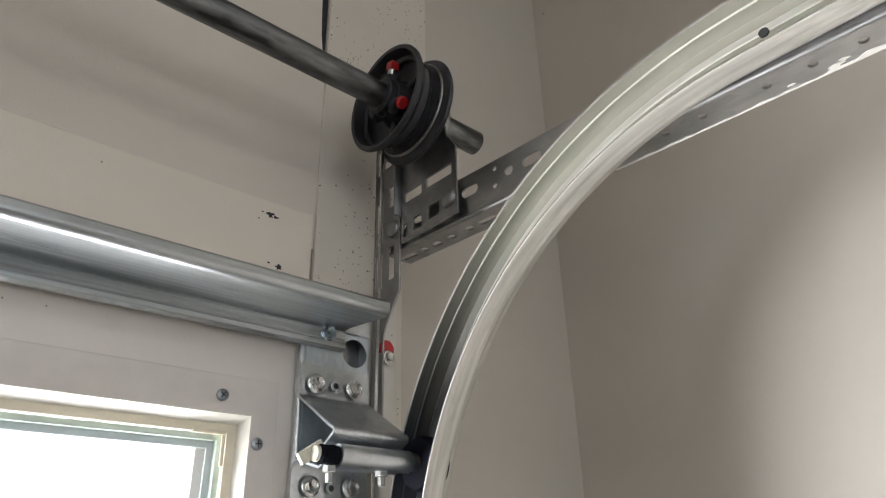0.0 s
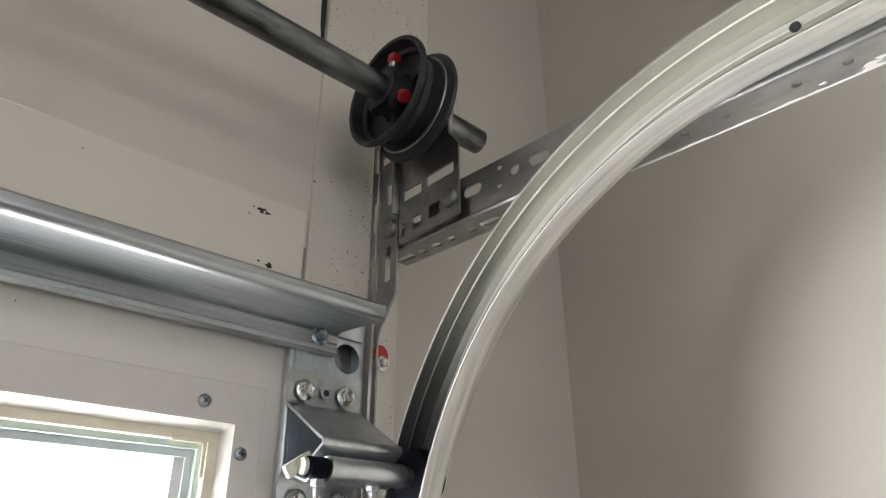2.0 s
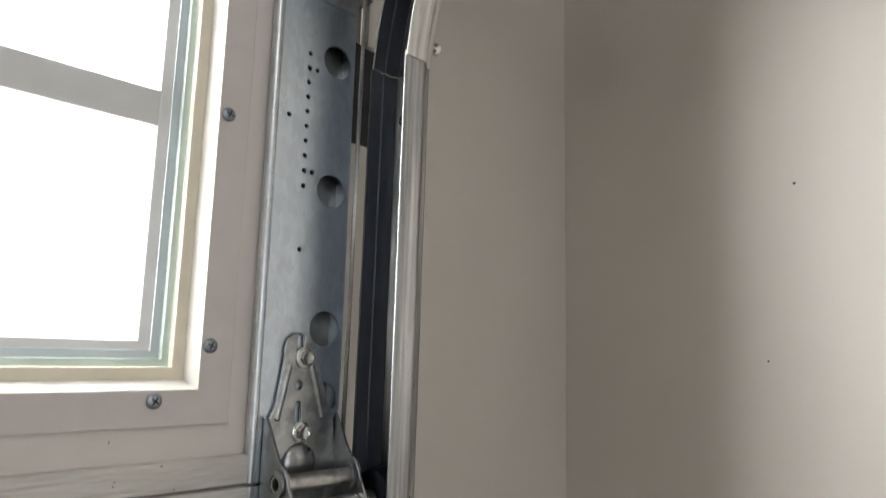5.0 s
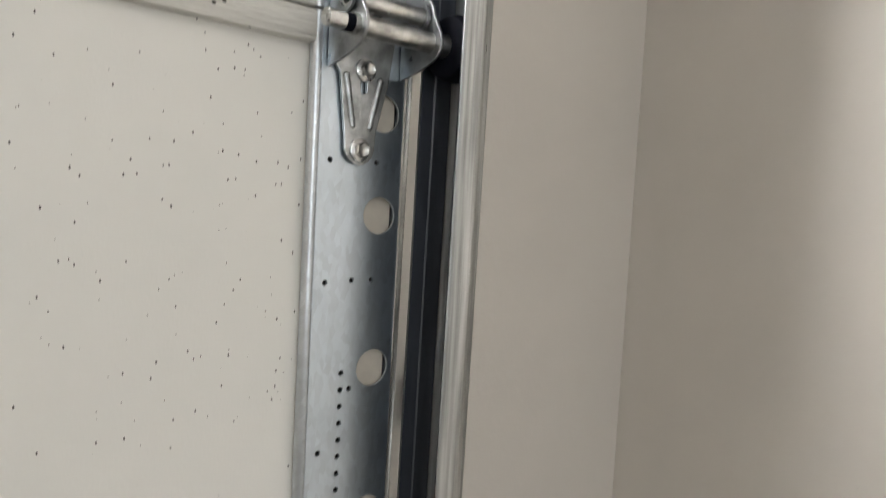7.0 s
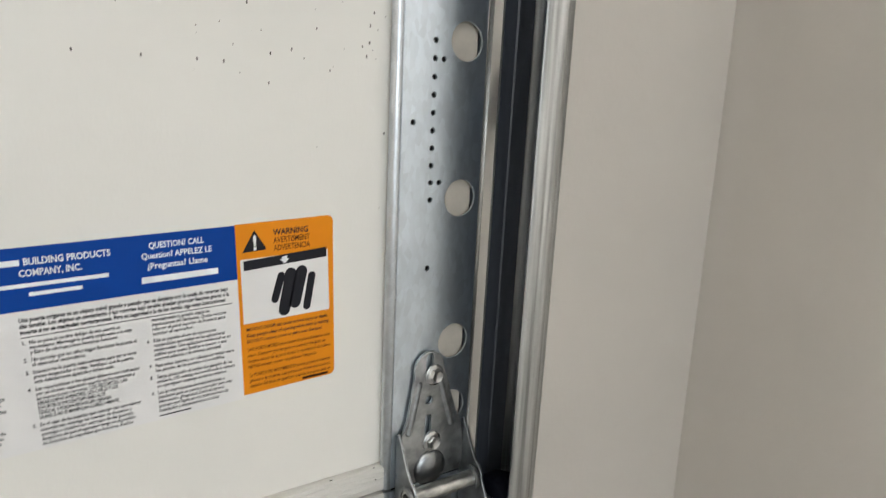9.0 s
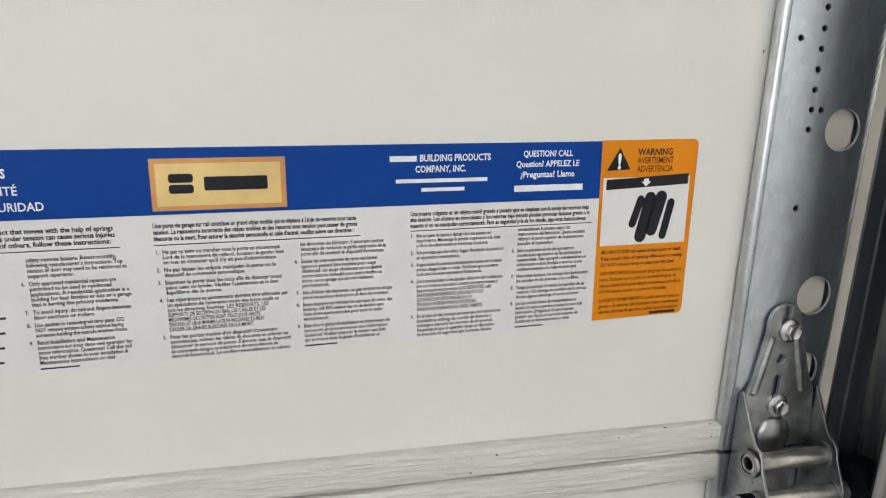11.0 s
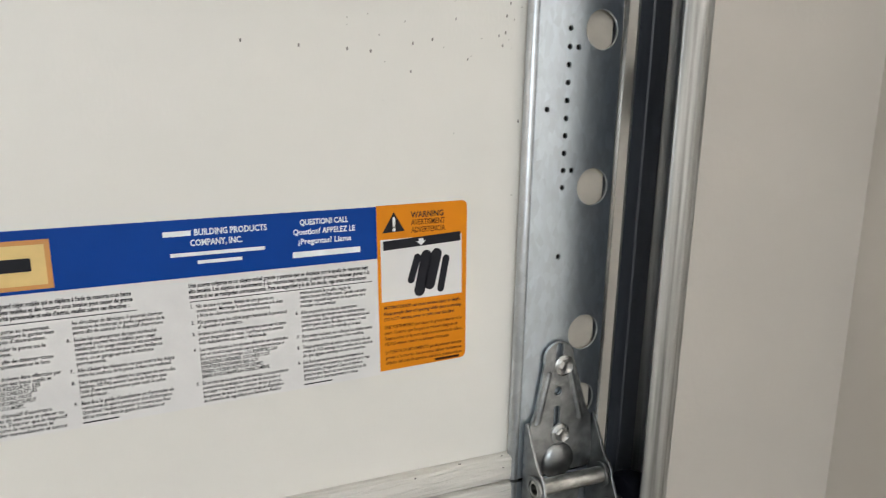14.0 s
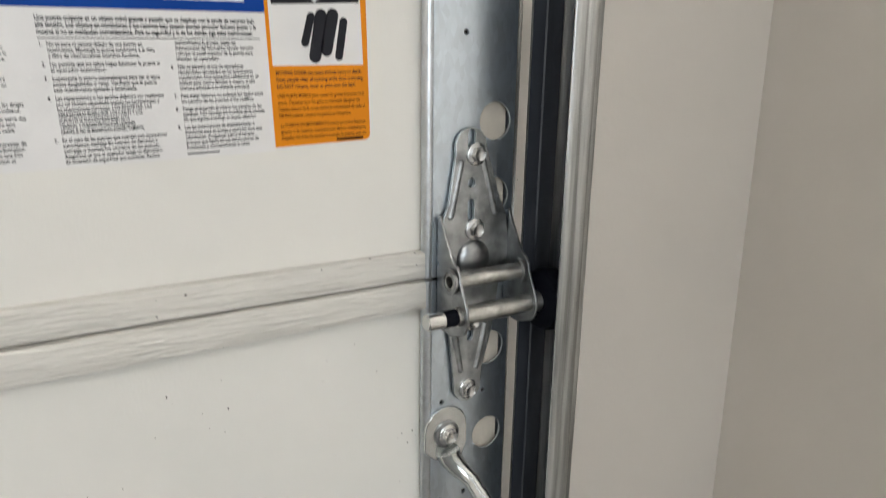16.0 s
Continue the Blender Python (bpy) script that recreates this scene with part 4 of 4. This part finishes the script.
lc = thing("lift_cable", "twisted steel wire lift cable hanging beside the door", "cable")


def rope(low, high):
    low, high = Vector(low), Vector(high)
    bm = bmesh.new()
    n = int((high - low).length / 0.0022)
    for q in range(4):
        tube(bm, [low.lerp(high, k / n) + Vector((0.0009 * math.cos(k * 0.55 + q * math.pi / 2), 0.0009 * math.sin(k * 0.55 + q * math.pi / 2), 0)) for k in range(n + 1)], 0.00085, 5)
    return bm


part("rope", rope((0.0425, 0.0130, 0.08), (0.0445, -0.0085, AZ)), M_CABLE, lc, "twisted wire rope")
rc = thing("red_cap_fastener", "zinc bolt with a red washer on the white jamb strip", "fastener")
part("red_washer", tube(bmesh.new(), [(0.0785, 0.0275, 2.1075), (0.0785, 0.0255, 2.1075)], 0.0088, 22), M_RED, rc, "round red washer")
bolt(rc, 0.0802, 0.0255, 2.0990, size=0.9)

# ---- warning label ----
LAB = Matrix.Translation((-0.0655, PY, 1.2722)) @ DOOR @ Matrix.Rotation(0.0375, 4, "Z")
lab = thing("warning_label", "long white, blue and orange safety label on the door panel", "label")
part("paper", sheet(rect(-0.56, -0.0606, -0.1045, 0.0006), [], 0.00022, LAB, 0.0), M_PAPER, lab, "white printed paper")
part("blue_band", sheet(rect(-0.56, -0.0606, -0.0306, 0.0008), [], 0.00016, LAB, 0.00022), M_BLUE, lab, "blue printed heading band")
orange = [(-0.0606, 0.0012), (-0.0606, -0.1025)] + [(-0.0050 + 0.0035 * math.cos(radians(a)), -0.0985 + 0.0035 * math.sin(radians(a))) for a in (270, 300, 330, 360)] + [(-0.0035 + 0.0035 * math.cos(radians(a)), -0.0020 + 0.0035 * math.sin(radians(a))) for a in (0, 30, 60, 90)]
part("orange_panel", sheet(orange, [], 0.0003, LAB, 0.0), M_ORANGE, lab, "orange warning panel")
part("picture_field", sheet(rect(-0.0585, -0.0040, -0.0582, -0.0195), [], 0.00015, LAB, 0.0003), M_PAPER, lab, "white picture field")
part("black_bar", sheet([(-0.0568, -0.0205), (-0.0050, -0.0180), (-0.0050, -0.0240), (-0.0568, -0.0262)], [], 0.0001, LAB, 0.00045), M_INK, lab, "black bar over the picture field")
part("white_arrow", sheet([(-0.0335, -0.0205), (-0.0305, -0.0203), (-0.0305, -0.0220), (-0.0290, -0.0220), (-0.0320, -0.0248), (-0.0350, -0.0220), (-0.0335, -0.0220)], [], 0.0001, LAB, 0.00055), M_WHITEINK, lab, "white downward arrow")


def stroke(a, b, w):
    d = Vector((b[0] - a[0], b[1] - a[1])).normalized()
    ang = math.atan2(d.y, d.x)
    out = [(b[0] + w * math.cos(ang + radians(t)), b[1] + w * math.sin(ang + radians(t))) for t in range(-90, 91, 30)]
    return out + [(a[0] + w * math.cos(ang + radians(t)), a[1] + w * math.sin(ang + radians(t))) for t in range(90, 271, 30)]


for a, b, w in (((-0.0345, -0.0320), (-0.0390, -0.0460), 0.0023), ((-0.0285, -0.0315), (-0.0335, -0.0535), 0.0036), ((-0.0215, -0.0310), (-0.0265, -0.0500), 0.0036), ((-0.0150, -0.0345), (-0.0190, -0.0535), 0.0024)):
    part("slanted_bar", sheet(stroke(a, b, w), [], 0.0001, LAB, 0.00045), M_INK, lab, "plain black slanted bar")
part("black_triangle", sheet([(-0.0570, -0.0155), (-0.0425, -0.0150), (-0.0495, -0.0030)], [], 0.0001, LAB, 0.0003), M_INK, lab, "black warning triangle")
part("gold_rim", sheet(rect(-0.2912, -0.2298, -0.0288, -0.0042), [], 0.0001, LAB, 0.00038), M_GOLDRIM, lab, "brown-gold plaque rim")
part("gold_field", sheet(rect(-0.2888, -0.2322, -0.0266, -0.0066), [], 0.0001, LAB, 0.00048), M_GOLD, lab, "gold plaque")
part("plaque_mark", joined(sheet(slot(-0.2778, -0.0135, 0.0110, 0.0042, 0.0014), [], 0.0001, LAB, 0.00058), sheet(slot(-0.2778, -0.0186, 0.0110, 0.0042, 0.0014), [], 0.0001, LAB, 0.00058)), M_INK, lab, "two black rounded bars")
part("plaque_bar", sheet(slot(-0.2530, -0.0163, 0.0290, 0.0066, 0.0008), [], 0.0001, LAB, 0.00058), M_INK, lab, "black bar")


def line(body, size, u, v, w=0.0004, width=None, align="LEFT", bold=0.0):
    """One line of print, its left (or middle) at u and its baseline at v, squeezed to a width where one is given."""
    cu = bpy.data.curves.new("print", "FONT")
    cu.body, cu.size, cu.resolution_u, cu.fill_mode, cu.offset = body, 1.0, 2, "BOTH", bold + 0.013
    ob = bpy.data.objects.new("print", cu)
    scene.collection.objects.link(ob)
    bpy.context.view_layer.update()
    me = bpy.data.meshes.new_from_object(ob.evaluated_get(bpy.context.evaluated_depsgraph_get()))
    bpy.data.objects.remove(ob)
    xs = [q.co.x for q in me.vertices] or [0, 1]
    long = max(xs)
    k = width / long if width else size * 0.82
    shift = -long * k / 2 if align == "CENTER" else 0.0
    me.transform(LAB @ Matrix.Translation((u + shift, v, w)) @ Matrix.Diagonal((k, size, 1, 1)))
    return me


def bar(u0, u1, v, h, w=0.0004):
    return sheet(rect(u0, u1, v, v + h), [], 0.00005, LAB, w)


def printed(name, mat, label, meshes):
    return tagged(part(name, joined(*meshes), mat, lab, label), kind="stuff")


printed("heading_print", M_WHITEINK, "white heading print", [
    line("BUILDING PRODUCTS", 0.0048, -0.1630, -0.0080, width=0.0382, bold=0.015), line("COMPANY, INC.", 0.0048, -0.1518, -0.0136, width=0.0270, align="CENTER", bold=0.015),
    bar(-0.1785, -0.1645, -0.0080, 0.0028), bar(-0.1755, -0.1265, -0.0190, 0.0020), bar(-0.1622, -0.1390, -0.0236, 0.0019),
    line("QUESTION? CALL", 0.0046, -0.0922, -0.0068, width=0.0285, align="CENTER", bold=0.01), line("Question? APPELEZ LE", 0.0046, -0.0922, -0.0122, width=0.0365, align="CENTER", bold=0.01),
    line("¿Preguntas? Llame", 0.0046, -0.0922, -0.0178, width=0.0315, align="CENTER", bold=0.01), bar(-0.1112, -0.0712, -0.0254, 0.0034),
    line("INSTRUCTIONS", 0.0058, -0.3520 - 0.0270, -0.0115, width=0.0290, bold=0.015), line("SÉCURITÉ", 0.0056, -0.3462 - 0.0225, -0.0192, width=0.0225), line("DE SEGURIDAD", 0.0056, -0.3364 - 0.0345, -0.0265, width=0.0345)])
printed("warning_print", M_INK, "black warning print", [line("WARNING", 0.0052, -0.0383, -0.0072, width=0.0218, bold=0.012), line("MOVING DOOR can cause serious injury or death.", 0.0030, -0.0572, -0.0630, width=0.0520, bold=0.008),
    line("Keep people clear of opening while door is moving.", 0.0030, -0.0572, -0.0667, width=0.0530, bold=0.008), line("DO NOT remove, cover or paint over this label.", 0.0030, -0.0572, -0.0704, width=0.0480, bold=0.008)])
printed("exclamation_mark", M_WHITEINK, "white exclamation mark", [line("!", 0.0115, -0.0497, -0.0143, align="CENTER", bold=0.03, w=0.0006)])
printed("warning_small_print", M_BROWNINK, "dark small print on orange", [line("AVERTISMENT", 0.0050, -0.0383, -0.0118, width=0.0228), line("ADVERTENCIA", 0.0050, -0.0383, -0.0165, width=0.0228)] + [
    line(s, 0.0030, -0.0572, -0.0755 - 0.0036 * k, width=wd) for k, (s, wd) in enumerate((("UNE PORTE MOBILE peut causer de graves blessures ou la", 0.053), ("mort. S'assurer que les gens se tiennent éloignés de", 0.050), ("l'espace autour de la porte durant le mouvement de celle-ci.", 0.0535), ("NE PAS enlever, couvrir ou peinturer l'étiquette.", 0.044)))] + [
    line(s, 0.0030, -0.0568, -0.0917 - 0.0034 * k, width=wd) for k, (s, wd) in enumerate((("La PUERTA EN MOVIMIENTO puede provocar lesiones", 0.0525), ("graves o la muerte. Las personas deben mantenerse", 0.0525), ("alejadas del área de apertura cuando la puerta está en", 0.0525)))] + [bar(-0.0235, -0.0062, -0.1012, 0.0016)])

INTRO = [(-0.1680, 0.1015, "Una puerta colgante es un objeto móvil grande y pesado que se desplaza con la ayuda de resortes bajo|alta tensión. Los objetos en movimiento y los resortes bajo tensión pueden provocar lesiones graves o la|muerte si no se manipulan correctamente. Para su seguridad y la de los demás, siga estas instrucciones:"),
         (-0.2920, 0.0960, "Une porte de garage sur rail constitue un grand objet mobile qui se déplace à l'aide de ressorts sous haute|tension. La manoeuvre incorrecte des objets mobiles et des ressorts sous tension peut causer de graves|blessures ou la mort. Pour assurer la sécurité personnelle et celle d'autrui, veuillez suivre ces directives :"),
         (-0.4080, 0.0990, "A hanging door is a large, heavy moving object that moves with the help of springs|under high tension. Moving objects and springs under tension can cause serious injuries|or death. For your safety and the safety of others, follow these instructions:")]
intro = []
for u, wd, text in INTRO:
    for k, s in enumerate(text.split("|")):
        intro.append(line(s, 0.0033, u, -0.0362 - 0.0031 * k - (0 if u > -0.2 else 0.0006), width=wd * (1.0, 1.005, 0.985)[k], bold=0.012))
    intro.append(bar(u, u + wd + 0.002, -0.0443 - (0 if u > -0.2 else 0.001), 0.0004))
printed("intro_print", M_INK, "bold introductory print", intro)

COLS = [
    (-0.1680, 0.052, -0.0478, "1. No se pare ni camine debajo de una puerta en|movimiento. Mantenga la puerta totalmente a la vista|y libre de obstrucciones mientras funcione.|2. No permita que los niños hagan funcionar la puerta ni|el operador automático.|3. Inspeccione la puerta mensualmente para ver si tiene|piezas desgastadas o rotas. Verifique que la puerta|está debidamente ajustada y balanceada.|4. Las reparaciones o los ajustes deberán ser realizados|por un técnico capacitado usando las herramientas y|las instrucciones correctas. LOS RESORTES, LAS|ABRAZADERAS INFERIORES, LOS CABLES Y LOS|SOPORTES SE ENCUENTRAN BAJO ALTA|TENSION, Y PUEDEN PROVOCAR LESIONES|GRAVES SI NO SE MANIPULAN CORRECTAMENTE.|5. En el caso de las puertas que cuentan con operadores|automáticos, extraiga las cuerdas de descenso y|extraiga o inactive los cerrojos de las puertas.|Asegúrese de que el operador tenga un dispositivo|de inversión de seguridad que funcione. Realice"),
    (-0.1115, 0.047, -0.0470, "mensualmente la prueba, según las|instrucciones del fabricante. Quizás necesite|reforzar el panel superior de la puerta para|instalar el operador.|6. Sólo se permite el uso de operadores|residenciales aprobados en las aplicaciones|residenciales. Una aplicación residencial es un|edificio para cuatro familias o menos, o una|cochera adosada a la vivienda principal.|7. Para evitar lesiones, no coloque los dedos entre|los paneles de las puertas o los rodillos.|8. Tenga precaución al retirar los paneles de las|ventanas. NO extraiga los tornillos de la ventana|sin que alguien sostenga el marco exterior.|9. Lea las instrucciones de mantenimiento e|instalación para su puerta y operador para más|información. ¿Preguntas? Llame al número|gratuito que figura en sus instrucciones de|instalación y mantenimiento o visite|~"),
    (-0.2920, 0.061, -0.0495, "1. Ne pas se tenir ou marcher sous la porte en mouvement.|Lors de la manoeuvre de celle-ci, toujours la garder bien|en vue et s'assurer qu'il n'y ait pas d'obstructions.|2. Ne pas laisser les enfants manipuler la porte ou le|dispositif de commande automatique.|3. Examiner la porte tous les mois afin de détecter toute|pièce usée ou brisée. Vérifier l'ajustement et le bon|équilibre de la porte.|4. Les réparations et ajustements doivent être effectués par|un spécialiste de l'entretien muni des bons outils et|suit les directives fournies. LES RESSORTS, LES|SUPPORTS DE SECTION DU BAS, LES CÂBLES ET LES|MÉCANISMES DE SOUTIEN SONT TOUS SOUS HAUTE|TENSION ET LEUR MANIPULATION INCORRECTE PEUT|CAUSER DE GRAVES BLESSURES OU LA MORT.|5. Pour les portes munies d'un dispositif d'ouverture|automatique, enlever les câbles de descente et enlever ou|désactiver le serrure de porte. S'assurer que le dispositif|de commande intègre un mécanisme de renversement de|sécurité fonctionnel. Le vérifier mensuellement et suivant"),
    (-0.2275, 0.050, -0.0490, "les directives du fabricant. Il pourrait s'avérer|nécessaire de renforcer la partie supérieure de la|porte afin de soutenir le dispositif d'ouverture.|6. Seules les ouvre-portes de type résidentiel|approuvé peuvent être installées pour usage|résidentiel. Un usage résidentiel est considéré|comme étant un immeuble pour quatre familles ou|moins, ou un garage qui sert de résidence|permanente.|7. Afin d'éviter les blessures, ne pas mettre les doigts|entre les sections de la porte ni dans les rouleaux.|8. Faire attention en retirant les carreaux de verre des|fenêtres. NE PAS enlever les vis de fenêtre sans|l'aide d'une autre personne pour tenir le cadre|extérieur.|9. Bien lire le guide d'installation et d'entretien de|votre porte et ouvre porte pour plus d'information.|Questions? Veuillez composer le numéro sans frais|qui se trouve dans le guide d'installation et|~"),
    (-0.3500, 0.046, -0.0500, "safety reverse feature. Retest monthly,|following manufacturer's instructions. Top|section of door may need to be reinforced to|support operator.|6. Only approved residential openers are|permitted to be used in residential|applications. A residential application is a|building for four families or less or a garage|that is serving the primary residence.|7. To avoid injury, do not put fingers between|door sections or rollers.|8. Use caution in removing window pane. DO|NOT remove window screws without having|someone holding the outside window frame.|9. Read Installation and Maintenance|instructions for your door and operator for|more information. Questions? Call the toll|free number shown in your installation &|Maintenance Instructions or visit|~")]
small = []
for u, wd, v, text in COLS:
    rows = text.split("|")
    gaps = sum(1 for s in rows[1:] if s[:1].isdigit())
    pitch = (0.1025 + v) / (len(rows) - 1 + 0.5 * gaps)
    longest = max(len(s) for s in rows)
    for s in rows:
        if s[:1].isdigit() and s is not rows[0]:
            v -= pitch * 0.5
        if s == "~":
            small.append(bar(u + 0.0032, u + 0.020, v, 0.0007))
        elif s[:1].isdigit():
            small.append(line(s[:2], 0.0029, u, v))
            small.append(line(s[3:], 0.0030, u + 0.0032, v, width=(wd - 0.0032) * min(1.0, 0.12 + 0.92 * (len(s) - 3) / longest)))
        else:
            small.append(line(s, 0.0029, u + 0.0032, v, width=(wd - 0.0032) * min(1.0, 0.12 + 0.90 * len(s) / longest)))
        v -= pitch
for k in range(22):
    small.append(bar(-0.405, -0.358 - 0.012 * ((k * 37) % 11) / 11, -0.0500 - 0.0024 * k, 0.0011))
printed("small_print", M_GREYINK, "grey columns of small print", small)

# ---- lift handle on the section below ----
hp = [(-0.0110, -0.003, 0.9485), (-0.0100, -0.0045, 0.9440), (-0.0060, -0.0085, 0.9375), (0.0000, -0.0165, 0.9300), (0.0030, -0.0270, 0.9200), (0.0045, -0.0350, 0.9080), (0.0050, -0.0390, 0.8950), (0.0050, -0.0400, 0.8715), (0.0050, -0.0390, 0.8480), (0.0045, -0.0350, 0.8350), (0.0030, -0.0270, 0.8230), (0.0, -0.0165, 0.8130), (-0.0035, -0.0085, 0.8045), (-0.0080, -0.003, 0.7955)]
hd = part("lift_handle", tube(bmesh.new(), hp, [0.0090, 0.0084, 0.0072] + [0.0060] * 8 + [0.0072, 0.0084, 0.0090], 18), M_CHROME, door, "curved polished zinc pull handle")
for zc, sgn in ((0.9630, 1), (0.780, -1)):
    tab = [(-0.0125 + 0.0175 * math.cos(radians(a)), zc + sgn * (0.003 + 0.0175 * math.sin(radians(a)))) for a in range(0, 181, 15)] + [(-0.0300, zc - sgn * 0.011), (-0.0215, zc - sgn * 0.0185), (0.0010, zc - sgn * 0.0215), (0.0050, zc - sgn * 0.012)]
    part("tab", sheet(tab if sgn > 0 else tab[::-1], [], 0.0026, DOOR, 0.0002, 0.0008), M_CHROME, hd, "rounded mounting tab")
    part("washer", tube(bmesh.new(), [(-0.0125, -0.0026, zc), (-0.0125, -0.0042, zc), (-0.0125, -0.0046, zc)], [0.0098, 0.0098, 0.0085], 26, 0.005), M_HINGE, hd, "dark washer")
    bolt(hd, -0.0120, -0.0040, zc, turn=15)

# ---- ceiling lamp added for fill light, unseen behind the walk ----
cl = thing("fill_lamp", "unseen white ceiling lamp added for fill light", "lamp")
part("housing", boxes((-1.57, -0.33, -2.47, -1.73, 2.93, 3.0202), bev=0.006), M_CEIL, cl, "white lamp housing")
part("diffuser", boxes((-1.53, -0.37, -2.43, -1.77, 2.915, 2.93), bev=0.004), M_LAMP, cl, "white lit diffuser")
